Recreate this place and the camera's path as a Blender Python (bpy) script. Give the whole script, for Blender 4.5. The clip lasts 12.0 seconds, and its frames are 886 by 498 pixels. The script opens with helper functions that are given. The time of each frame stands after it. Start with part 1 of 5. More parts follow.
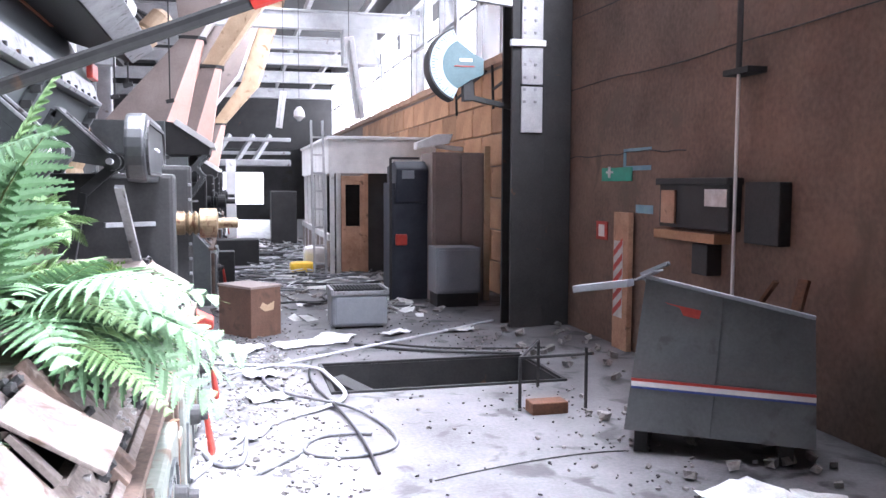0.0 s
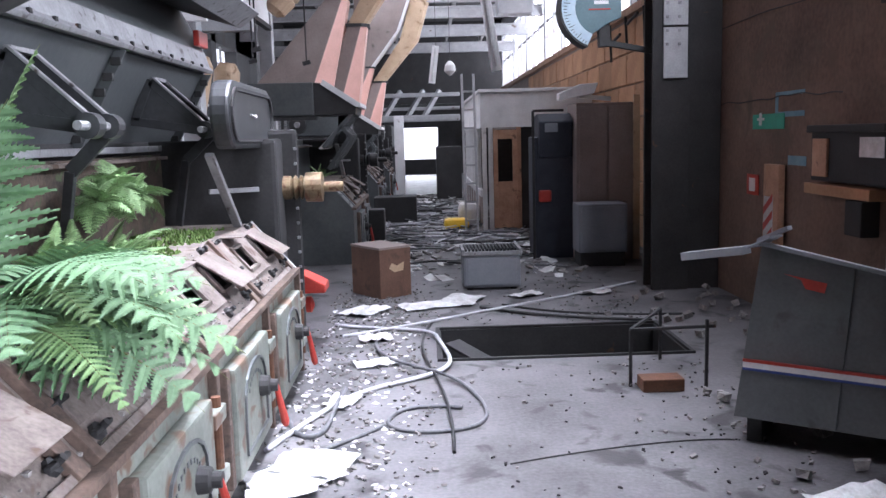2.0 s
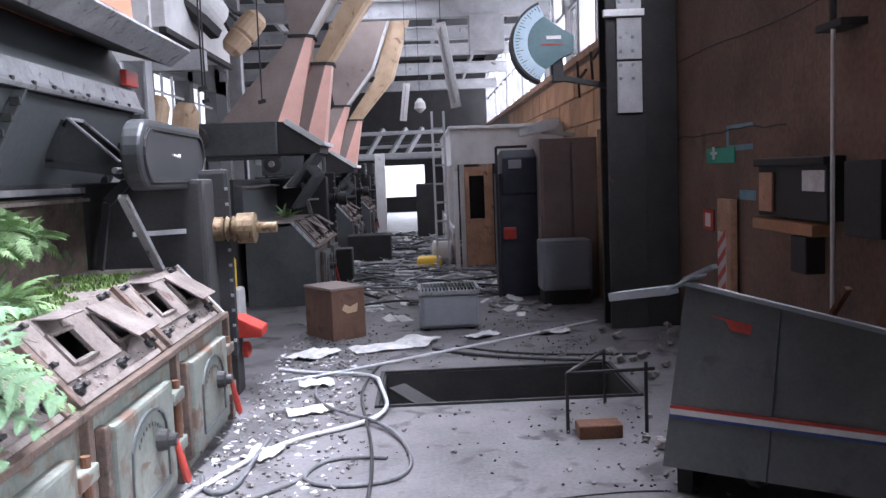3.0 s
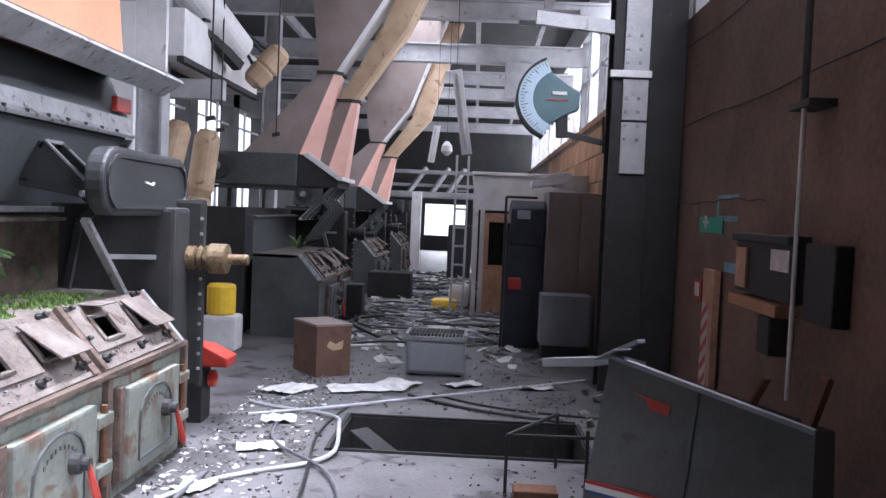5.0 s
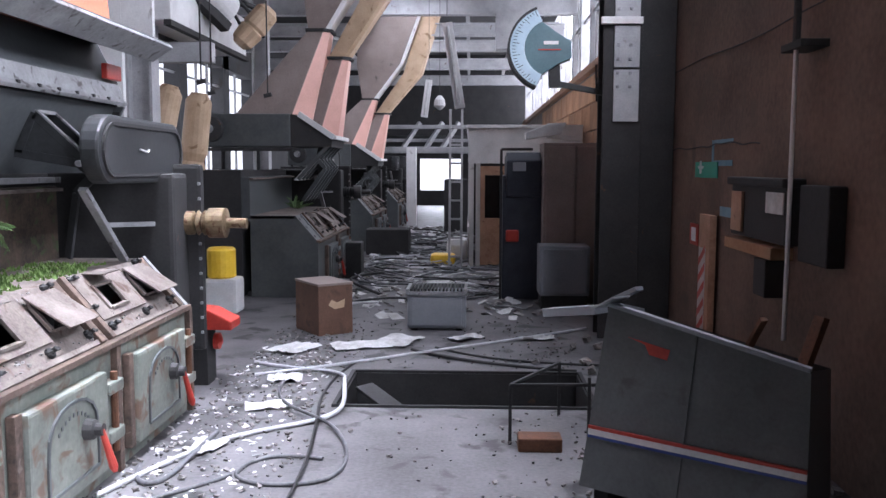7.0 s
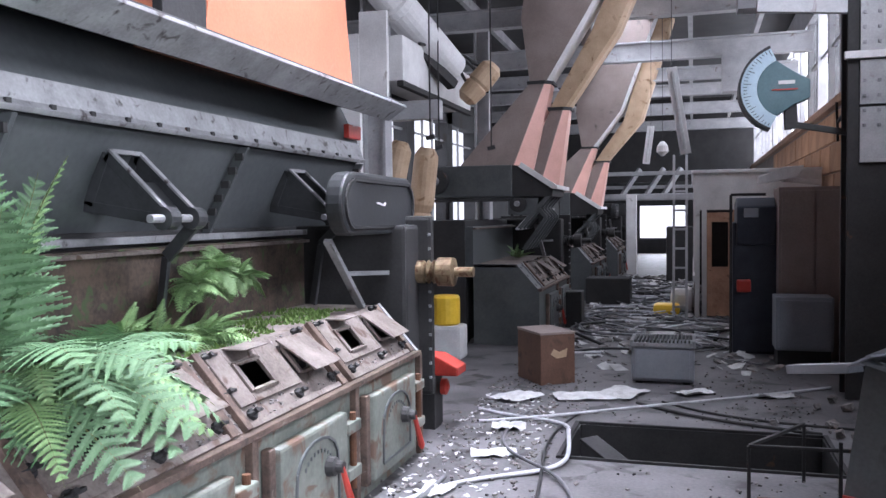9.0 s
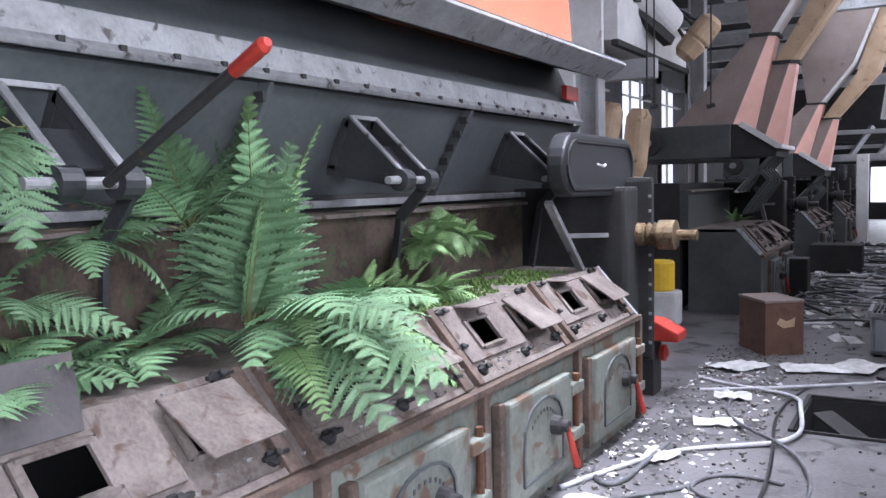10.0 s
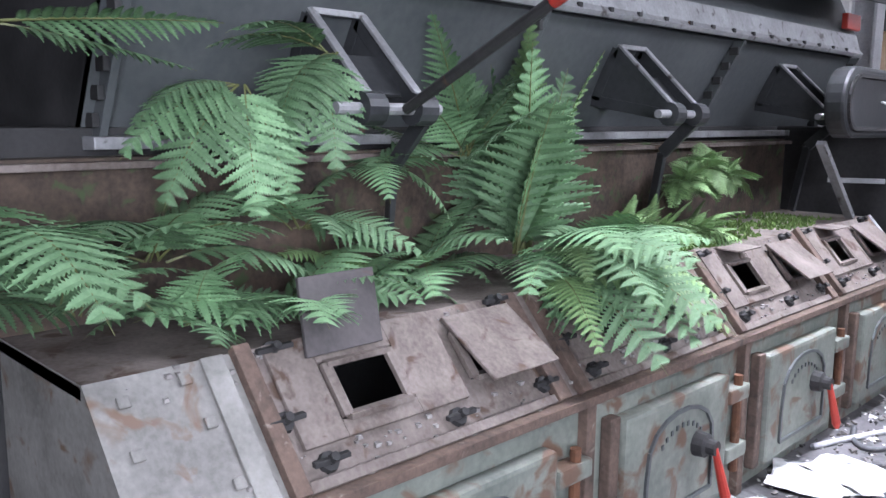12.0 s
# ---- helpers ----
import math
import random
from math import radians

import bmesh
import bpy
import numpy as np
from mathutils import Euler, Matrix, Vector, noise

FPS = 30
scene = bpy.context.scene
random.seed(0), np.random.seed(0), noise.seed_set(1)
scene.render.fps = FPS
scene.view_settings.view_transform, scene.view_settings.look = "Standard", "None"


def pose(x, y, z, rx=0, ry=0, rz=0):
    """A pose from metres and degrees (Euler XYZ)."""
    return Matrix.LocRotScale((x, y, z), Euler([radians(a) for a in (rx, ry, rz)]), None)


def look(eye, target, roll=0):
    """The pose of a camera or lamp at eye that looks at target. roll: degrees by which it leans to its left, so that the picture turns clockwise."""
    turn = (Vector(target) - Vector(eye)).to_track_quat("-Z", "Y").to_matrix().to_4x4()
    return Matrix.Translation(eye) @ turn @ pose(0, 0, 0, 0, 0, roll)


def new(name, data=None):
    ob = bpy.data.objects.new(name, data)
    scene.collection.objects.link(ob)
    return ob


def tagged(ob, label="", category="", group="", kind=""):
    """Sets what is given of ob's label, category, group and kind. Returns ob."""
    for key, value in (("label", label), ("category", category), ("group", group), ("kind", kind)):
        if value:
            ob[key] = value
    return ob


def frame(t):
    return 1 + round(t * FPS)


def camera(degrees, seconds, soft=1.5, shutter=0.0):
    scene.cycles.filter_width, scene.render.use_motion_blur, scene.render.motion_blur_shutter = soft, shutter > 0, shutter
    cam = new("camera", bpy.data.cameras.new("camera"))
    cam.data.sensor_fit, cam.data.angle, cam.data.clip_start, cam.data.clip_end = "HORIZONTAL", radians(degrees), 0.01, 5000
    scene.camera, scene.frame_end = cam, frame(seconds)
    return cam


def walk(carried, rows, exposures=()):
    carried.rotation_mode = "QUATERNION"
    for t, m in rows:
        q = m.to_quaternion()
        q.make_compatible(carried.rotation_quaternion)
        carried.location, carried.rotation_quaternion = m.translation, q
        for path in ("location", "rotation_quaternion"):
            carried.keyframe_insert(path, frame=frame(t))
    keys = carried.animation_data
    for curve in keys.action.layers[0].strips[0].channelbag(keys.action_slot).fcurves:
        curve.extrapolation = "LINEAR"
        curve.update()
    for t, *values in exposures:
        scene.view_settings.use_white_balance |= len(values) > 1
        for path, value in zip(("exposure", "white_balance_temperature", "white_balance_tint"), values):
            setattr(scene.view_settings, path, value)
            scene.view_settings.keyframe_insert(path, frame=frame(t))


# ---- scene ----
cam = camera(56.1, 12.0)
# seconds, eye, target, roll
PATH = [
    (0, (-0.131, 0.124, 1.443), (0.357, 2.058, 1.286), 0.2),
    (0.5, (-0.001, 0.293, 1.481), (0.277, 2.266, 1.311), 0.8),
    (1, (0.069, 0.354, 1.471), (0.331, 2.328, 1.276), -1.3),
    (1.5, (0.274, 0.381, 1.485), (0.396, 2.37, 1.308), -0.4),
    (2, (0.448, 0.352, 1.483), (0.488, 2.334, 1.215), -1.6),
    (2.5, (0.634, 0.44, 1.473), (0.724, 2.427, 1.263), -1.2),
    (4.3, (1.379, 0.582, 1.535), (1.133, 2.563, 1.397), -3.2),
    (4.5, (1.42, 0.565, 1.549), (1.202, 2.552, 1.488), -0.3),
    (5, (1.398, 0.545, 1.54), (1.322, 2.542, 1.452), 2.4),
    (5.5, (1.39, 0.551, 1.537), (1.324, 2.546, 1.409), 1.3),
    (6, (1.396, 0.551, 1.533), (1.358, 2.546, 1.389), 1.1),
    (6.5, (1.386, 0.551, 1.515), (1.386, 2.542, 1.325), 1.1),
    (6.7, (1.395, 0.536, 1.529), (1.375, 2.525, 1.324), 0.8),
    (8.3, (1.359, 0.479, 1.57), (0.989, 2.443, 1.494), -1.0),
    (8.5, (1.346, 0.486, 1.565), (0.909, 2.437, 1.5), -0.9),
    (9, (1.342, 0.488, 1.556), (0.766, 2.401, 1.477), -0.7),
    (9.5, (1.278, 0.489, 1.523), (0.468, 2.313, 1.391), -1.7),
    (10, (1.225, 0.432, 1.53), (0.215, 2.150, 1.379), -1.3),
    (10.5, (1.144, 0.384, 1.545), (-0.026, 1.995, 1.353), -0.9),
    (11, (1.108, 0.354, 1.545), (-0.164, 1.879, 1.308), 0.1),
    (11.5, (1.081, 0.325, 1.539), (-0.274, 1.766, 1.246), 0.6),
    (12, (1.065, 0.31, 1.54), (-0.336, 1.703, 1.225), 0.6),
]
walk(cam, [(t, look(eye, target, roll)) for t, eye, target, roll in PATH],
     exposures=[(t, e, 5950, 19) for t, e in ((0, 1.55), (1, 1.05), (2.5, 0.3), (4.5, 0.25), (6.7, 0.2), (8.5, 0.15), (10, -0.1), (12, -0.1))])

# ---- world and light ----
world = bpy.data.worlds.new("sky")
scene.world = world
world.use_nodes = True
wn = world.node_tree
sky = wn.nodes.new("ShaderNodeTexSky")
sky.sky_type, sky.sun_disc = "NISHITA", False
sky.sun_elevation, sky.sun_rotation = radians(55), radians(70)
wn.links.new(sky.outputs[0], wn.nodes["Background"].inputs[0])
wn.nodes["Background"].inputs[1].default_value = 0.15
sun = new("sun", bpy.data.lights.new("sun", "SUN"))
sun.data.energy, sun.data.angle, sun.data.color = 1.2, radians(12), (1, 0.97, 0.93)
sun.rotation_euler = (radians(35), 0, radians(110))


def daylight(name, loc, target, w, h, watts, color=(0.93, 0.97, 1.0)):
    """Sky light standing in an opening."""
    lamp = new(name, bpy.data.lights.new(name, "AREA"))
    lamp.data.shape, lamp.data.size, lamp.data.size_y = "RECTANGLE", w, h
    lamp.data.energy, lamp.data.color = watts, color
    lamp.matrix_world = look(loc, target)
    return lamp


daylight("daylight_right_windows", (3.6, 20, 3.9), (0, 20, 2.6), 22, 1.7, 600)
daylight("daylight_left_windows", (-4.35, 12, 2.9), (0, 12, 1.8), 17, 1.9, 25)
# Added lamp above an unseen roof opening, brightening the hatch slopes.
roof = daylight("daylight_roof_fill", (0.2, 4.4, 5.8), (-0.35, 4.4, 0), 4.2, 0.9, 150)
roof.data.spread = radians(58)  # narrowed to keep its wash off the right wall
daylight("daylight_near_windows", (3.42, 4.95, 4.0), (-1.0, 4.4, 0.9), 3.2, 1.25, 290)
# Added lamp in an unseen opening, brightening the near ferns and hearth.
side = daylight("daylight_side_fill", (3.24, -0.7, 1.9), (-1.2, 1.9, 1.1), 2.0, 1.7, 85)
side.data.spread = radians(84)  # narrowed to leave the console unlit
# Added lamp hidden up in the roof slit, brightening the far aisle.
daylight("daylight_roof_fill_far", (0.2, 15, 5.8), (0.2, 15, 0), 0.5, 9, 300)
daylight("daylight_end_window", (0.2, 34.4, 1.25), (0.2, 0, 1.0), 1.7, 1.2, 120)


# ---- materials ----
def mat(name, a, b, rough=0.7, metal=0.0, scale=4.0, bump=0.3, spot=None, spot_at=0.6, fine=60.0, vary=0.0):
    """Two-tone worn surface: broad mottling, fine grain, and stains of a third colour."""
    m = bpy.data.materials.new(name)
    m.use_nodes = True
    n, l = m.node_tree.nodes, m.node_tree.links
    p = n["Principled BSDF"]
    p.inputs["Metallic"].default_value = metal
    co = n.new("ShaderNodeTexCoord")
    big = n.new("ShaderNodeTexNoise")
    big.inputs["Scale"].default_value, big.inputs["Detail"].default_value, big.inputs["Roughness"].default_value = scale, 8, 0.65
    l.new(co.outputs["Object"], big.inputs["Vector"])
    sm = n.new("ShaderNodeTexNoise")
    sm.inputs["Scale"].default_value, sm.inputs["Detail"].default_value = fine, 4
    l.new(co.outputs["Object"], sm.inputs["Vector"])
    mixf = n.new("ShaderNodeMath")
    mixf.operation = "MULTIPLY_ADD"
    l.new(sm.outputs[0], mixf.inputs[0])
    mixf.inputs[1].default_value = 0.35
    l.new(big.outputs[0], mixf.inputs[2])
    ramp = n.new("ShaderNodeValToRGB")
    e = ramp.color_ramp.elements
    e[0].position, e[0].color = 0.48, (*a, 1)
    e[1].position, e[1].color = 0.86, (*b, 1)
    l.new(mixf.outputs[0], ramp.inputs[0])
    col = ramp.outputs[0]
    if spot:
        st = n.new("ShaderNodeTexNoise")
        st.inputs["Scale"].default_value, st.inputs["Detail"].default_value, st.inputs["Distortion"].default_value = scale * 2.3, 9, 0.6
        l.new(co.outputs["Object"], st.inputs["Vector"])
        sr = n.new("ShaderNodeValToRGB")
        sr.color_ramp.elements[0].position, sr.color_ramp.elements[1].position = spot_at, min(spot_at + 0.09, 1)
        l.new(st.outputs[0], sr.inputs[0])
        mx = n.new("ShaderNodeMix")
        mx.data_type = "RGBA"
        l.new(sr.outputs[0], mx.inputs[0])
        l.new(col, mx.inputs[6])
        mx.inputs[7].default_value = (*spot, 1)
        col = mx.outputs[2]
    if vary:
        info = n.new("ShaderNodeObjectInfo")
        hsv = n.new("ShaderNodeHueSaturation")
        mr = n.new("ShaderNodeMapRange")
        mr.inputs[3].default_value, mr.inputs[4].default_value = 1 - vary, 1 + vary
        l.new(info.outputs["Random"], mr.inputs[0])
        l.new(mr.outputs[0], hsv.inputs["Value"])
        l.new(col, hsv.inputs["Color"])
        col = hsv.outputs[0]
    l.new(col, p.inputs["Base Color"])
    rr = n.new("ShaderNodeMapRange")
    rr.inputs[3].default_value, rr.inputs[4].default_value = max(rough - 0.15, 0.05), min(rough + 0.15, 1)
    l.new(big.outputs[0], rr.inputs[0])
    l.new(rr.outputs[0], p.inputs["Roughness"])
    if bump:
        bp = n.new("ShaderNodeBump")
        bp.inputs["Strength"].default_value, bp.inputs["Distance"].default_value = bump, 0.006
        l.new(mixf.outputs[0], bp.inputs["Height"])
        l.new(bp.outputs[0], p.inputs["Normal"])
    return m


RUST = (0.10, 0.045, 0.022)
M_FLOOR = mat("worn_concrete", (0.06, 0.056, 0.059), (0.165, 0.157, 0.163), 0.6, 0, 1.6, 0.6, (0.035, 0.033, 0.034), 0.56, 45)
M_WALL = mat("stained_render", (0.07, 0.046, 0.035), (0.20, 0.13, 0.098), 0.9, 0, 0.8, 0.5, (0.11, 0.08, 0.06), 0.6, 25)
M_BRICK = mat("orange_block", (0.33, 0.17, 0.09), (0.52, 0.30, 0.17), 0.9, 0, 1.6, 0.5, (0.2, 0.1, 0.06), 0.62, 30, 0.25)
M_MORTAR = mat("mortar", (0.15, 0.11, 0.09), (0.25, 0.2, 0.17), 0.95, 0, 3, 0.4)
# Sooty steel; also paints shade in the pit, recess and far void.
M_SOOT_SHADE = mat("soot_and_shade_black", (0.012, 0.012, 0.0125), (0.036, 0.034, 0.035), 0.75, 0.0, 3, 0.3, RUST, 0.68)
M_GREY = mat("dark_grey_paint", (0.055, 0.06, 0.064), (0.10, 0.108, 0.11), 0.42, 0.1, 1.7, 0.15, (0.16, 0.16, 0.16), 0.72, 30)
M_DARK = mat("near_black_paint", (0.02, 0.021, 0.023), (0.045, 0.047, 0.05), 0.45, 0.1, 2.5, 0.2, (0.09, 0.085, 0.08), 0.7, 40)
M_EDGE = mat("scuffed_grey_edge", (0.18, 0.18, 0.185), (0.34, 0.34, 0.35), 0.5, 0.2, 6, 0.3, (0.07, 0.06, 0.06), 0.6)
M_GREEN = mat("grey_green_paint", (0.105, 0.118, 0.102), (0.23, 0.245, 0.213), 0.55, 0.0, 3.2, 0.4, (0.13, 0.08, 0.055), 0.54, 40)
M_PLATE = mat("scaled_grey_plate", (0.13, 0.125, 0.115), (0.28, 0.27, 0.255), 0.6, 0.1, 4, 0.4, (0.15, 0.10, 0.07), 0.58, 60)
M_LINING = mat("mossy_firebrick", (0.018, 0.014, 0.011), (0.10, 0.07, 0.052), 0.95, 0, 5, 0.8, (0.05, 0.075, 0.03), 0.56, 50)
M_DECK = mat("rusty_hearth_plate", (0.08, 0.061, 0.052), (0.225, 0.19, 0.172), 0.75, 0.1, 5, 0.6, (0.08, 0.05, 0.035), 0.58, 70)
M_RUST = mat("rust", (0.07, 0.033, 0.02), (0.17, 0.075, 0.04), 0.9, 0.1, 7, 0.7, (0.2, 0.12, 0.08), 0.66)
M_OLDRUST = mat("old_rust", (0.05, 0.036, 0.03), (0.17, 0.115, 0.09), 0.9, 0.1, 8, 0.7, (0.24, 0.2, 0.17), 0.63)
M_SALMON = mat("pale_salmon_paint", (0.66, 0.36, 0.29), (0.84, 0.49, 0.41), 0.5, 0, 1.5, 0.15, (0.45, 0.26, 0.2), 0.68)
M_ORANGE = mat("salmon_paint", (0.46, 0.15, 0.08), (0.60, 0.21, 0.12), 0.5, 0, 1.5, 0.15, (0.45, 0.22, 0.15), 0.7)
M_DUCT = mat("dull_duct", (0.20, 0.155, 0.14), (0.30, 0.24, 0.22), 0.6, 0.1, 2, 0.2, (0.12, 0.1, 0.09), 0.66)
M_TAN = mat("tan_duct", (0.38, 0.26, 0.16), (0.55, 0.40, 0.27), 0.6, 0, 3, 0.2, (0.25, 0.15, 0.08), 0.6)
M_WHITE = mat("dirty_white", (0.55, 0.54, 0.54), (0.78, 0.77, 0.77), 0.6, 0, 2.5, 0.15, (0.35, 0.32, 0.3), 0.66)
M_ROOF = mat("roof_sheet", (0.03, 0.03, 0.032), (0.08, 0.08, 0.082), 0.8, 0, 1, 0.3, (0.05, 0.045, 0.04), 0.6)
M_STEEL = mat("painted_girder", (0.30, 0.30, 0.31), (0.48, 0.48, 0.49), 0.6, 0.1, 3, 0.2, (0.15, 0.11, 0.09), 0.65)
M_BLACK = mat("black_rubber", (0.008, 0.008, 0.009), (0.03, 0.03, 0.03), 0.55, 0, 9, 0.2)
M_CABLE = mat("grey_cable", (0.06, 0.06, 0.065), (0.16, 0.16, 0.17), 0.5, 0, 12, 0.1)
M_PALE = mat("pale_cable", (0.33, 0.33, 0.35), (0.55, 0.55, 0.57), 0.45, 0, 12, 0.1)
M_PAPER = mat("waste_paper", (0.42, 0.41, 0.40), (0.68, 0.68, 0.68), 0.85, 0, 8, 0.3, (0.4, 0.37, 0.34), 0.7, 60, 0.15)
M_RUBBLE = mat("rubble", (0.10, 0.09, 0.085), (0.36, 0.34, 0.33), 0.9, 0, 9, 0.5, None, 0.6, 60, 0.3)
M_RED = mat("red_paint", (0.32, 0.024, 0.018), (0.5, 0.055, 0.035), 0.45, 0, 5, 0.15, (0.2, 0.03, 0.02), 0.68)
M_BROWN = mat("brown_box_paint", (0.085, 0.042, 0.028), (0.17, 0.09, 0.06), 0.65, 0, 3, 0.3, (0.09, 0.05, 0.035), 0.6)
M_PANEL = mat("light_grey_console", (0.19, 0.2, 0.225), (0.27, 0.28, 0.305), 0.45, 0, 2, 0.08, (0.22, 0.21, 0.2), 0.72)
M_CONSOLE = mat("grey_console_paint", (0.075, 0.079, 0.082), (0.13, 0.135, 0.138), 0.5, 0, 2, 0.1, (0.06, 0.058, 0.055), 0.62)
M_BLUE = mat("blue_paint", (0.03, 0.05, 0.2), (0.05, 0.09, 0.32), 0.5, 0, 5, 0.1)
M_NAVY = mat("navy_machine", (0.015, 0.018, 0.03), (0.04, 0.045, 0.06), 0.5, 0.1, 4, 0.2)
M_YELLOW = mat("yellow_plastic", (0.75, 0.45, 0.02), (0.9, 0.6, 0.06), 0.4, 0, 5, 0.05)
M_WOOD = mat("old_wood", (0.28, 0.15, 0.09), (0.5, 0.30, 0.2), 0.75, 0, 4, 0.4, (0.15, 0.09, 0.06), 0.62)
M_TEAL = mat("teal_face", (0.07, 0.13, 0.15), (0.11, 0.19, 0.21), 0.4, 0, 3, 0.05)
M_DIAL = mat("pale_blue_dial", (0.40, 0.53, 0.62), (0.55, 0.68, 0.76), 0.35, 0, 3, 0.05)
M_BRASS = mat("rusty_brass", (0.12, 0.085, 0.05), (0.26, 0.19, 0.11), 0.6, 0.4, 9, 0.3, RUST, 0.55)
M_FLAP = mat("burnt_flap", (0.045, 0.04, 0.041), (0.09, 0.08, 0.08), 0.75, 0.1, 6, 0.3, (0.1, 0.06, 0.05), 0.66)
M_SIGN = mat("green_sign_paint", (0.02, 0.22, 0.15), (0.03, 0.33, 0.23), 0.5, 0, 6, 0.05)
M_TEALP = mat("blue_wall_paint", (0.10, 0.22, 0.30), (0.2, 0.33, 0.40), 0.8, 0, 6, 0.1)
M_MOSS = mat("moss", (0.05, 0.10, 0.02), (0.15, 0.24, 0.06), 0.95, 0, 14, 1.0, (0.10, 0.075, 0.045), 0.6)
M_FERN = mat("fern_leaf", (0.07, 0.145, 0.065), (0.17, 0.29, 0.15), 0.62, 0, 9, 0.1, None, 0.6, 50, 0.35)
M_FERN2 = mat("fern_leaf_yellowish", (0.095, 0.175, 0.06), (0.21, 0.33, 0.14), 0.62, 0, 9, 0.1, None, 0.6, 50, 0.3)
M_STEM = mat("fern_stem", (0.09, 0.10, 0.03), (0.14, 0.15, 0.06), 0.6, 0, 9, 0.1)
for leafmat in (M_FERN, M_FERN2):
    leafmat.node_tree.nodes["Principled BSDF"].inputs["Subsurface Weight"].default_value = 0.0
M_GLASS = bpy.data.materials.new("window_glass")
M_GLASS.use_nodes = True
M_GLASS.node_tree.nodes["Principled BSDF"].inputs["Transmission Weight"].default_value = 1.0
M_GLASS.node_tree.nodes["Principled BSDF"].inputs["Roughness"].default_value = 0.25
M_SKYBACK = bpy.data.materials.new("bright_overcast_distance")
M_SKYBACK.use_nodes = True
M_SKYBACK.node_tree.nodes["Principled BSDF"].inputs["Emission Color"].default_value = (0.95, 0.97, 1, 1)
M_SKYBACK.node_tree.nodes["Principled BSDF"].inputs["Emission Strength"].default_value = 1.15


# ---- mesh helpers ----
def mesh_ob(name, verts, faces, m, parent=None, bevel=0.0, smooth=False):
    me = bpy.data.meshes.new(name)
    me.from_pydata([tuple(v) for v in verts], [], [tuple(f) for f in faces])
    bm = bmesh.new()
    bm.from_mesh(me)
    bmesh.ops.recalc_face_normals(bm, faces=bm.faces)
    if bevel:
        bmesh.ops.bevel(bm, geom=[e for e in bm.edges if len(e.link_faces) == 2 and e.calc_face_angle(0) > 0.5], offset=bevel, segments=2, affect="EDGES", profile=0.6, clamp_overlap=True)
    bm.to_mesh(me)
    bm.free()
    me.materials.append(m)
    if smooth:
        for p in me.polygons:
            p.use_smooth = True
    ob = new(name, me)
    if parent:
        ob.parent = parent
    return ob


CUBE_F = [(0, 1, 3, 2), (4, 6, 7, 5), (0, 4, 5, 1), (2, 3, 7, 6), (0, 2, 6, 4), (1, 5, 7, 3)]


def cube_v(lo, hi):
    return [(x, y, z) for x in (lo[0], hi[0]) for y in (lo[1], hi[1]) for z in (lo[2], hi[2])]


def block(name, lo, hi, m, parent=None, bevel=0.008):
    return mesh_ob(name, cube_v(lo, hi), CUBE_F, m, parent, bevel)


def blocks(name, boxes, m, parent=None, bevel=0.004):
    """Several boxes welded into one part."""
    V, F = [], []
    for lo, hi in boxes:
        k = len(V)
        V += cube_v(lo, hi)
        F += [tuple(i + k for i in f) for f in CUBE_F]
    return mesh_ob(name, V, F, m, parent, bevel)


def bar_geo(a, b, w, h, V, F, up=(0, 0, 1)):
    a, b = Vector(a), Vector(b)
    d = (b - a).normalized()
    s = d.cross(Vector(up))
    if s.length < 1e-3:
        s = d.cross(Vector((1, 0, 0)))
    s.normalize()
    u = s.cross(d)
    k = len(V)
    for q in (a, b):
        for i, j in ((-1, -1), (1, -1), (1, 1), (-1, 1)):
            V.append(q + s * (i * w / 2) + u * (j * h / 2))
    F += [tuple(k + i for i in f) for f in ((0, 1, 2, 3), (7, 6, 5, 4), (0, 4, 5, 1), (1, 5, 6, 2), (2, 6, 7, 3), (3, 7, 4, 0))]


def bars(name, segs, m, parent=None, bevel=0.003, up=(0, 0, 1)):
    V, F = [], []
    for a, b, w, h in segs:
        bar_geo(a, b, w, h, V, F, up)
    return mesh_ob(name, V, F, m, parent, bevel)


def prism(name, profile, axis, lo, hi, m, parent=None, bevel=0.006):
    """Extrude a 2D outline along an axis; profile is in the two other axes in order."""
    n = len(profile)

    def at(p, t):
        return {"x": (t, p[0], p[1]), "y": (p[0], t, p[1]), "z": (p[0], p[1], t)}[axis]
    V = [at(p, lo) for p in profile] + [at(p, hi) for p in profile]
    F = [tuple(range(n)), tuple(range(2 * n - 1, n - 1, -1))] + [(i, (i + 1) % n, (i + 1) % n + n, i + n) for i in range(n)]
    return mesh_ob(name, V, F, m, parent, bevel)


def loft(name, rings, m, parent=None, bevel=0.0, closed=True):
    n = len(rings[0])
    V = [v for r in rings for v in r]
    F = [(k * n + i, k * n + (i + 1) % n, (k + 1) * n + (i + 1) % n, (k + 1) * n + i) for k in range(len(rings) - 1) for i in range(n)]
    if closed:
        F += [tuple(range(n - 1, -1, -1)), tuple(range((len(rings) - 1) * n, len(rings) * n))]
    return mesh_ob(name, V, F, m, parent, bevel)


def turned(name, a, b, prof, m, parent=None, seg=18):
    """A turned part along a-b; prof is (share of the length, radius)."""
    a, b = Vector(a), Vector(b)
    d = b - a
    s = d.cross(Vector((0.31, 0.2, 0.93))).normalized()
    u = d.normalized().cross(s)
    rings = [[a + d * t + (s * math.cos(6.28319 * i / seg) + u * math.sin(6.28319 * i / seg)) * r for i in range(seg)] for t, r in prof]
    ob = loft(name, rings, m, parent)
    return ob


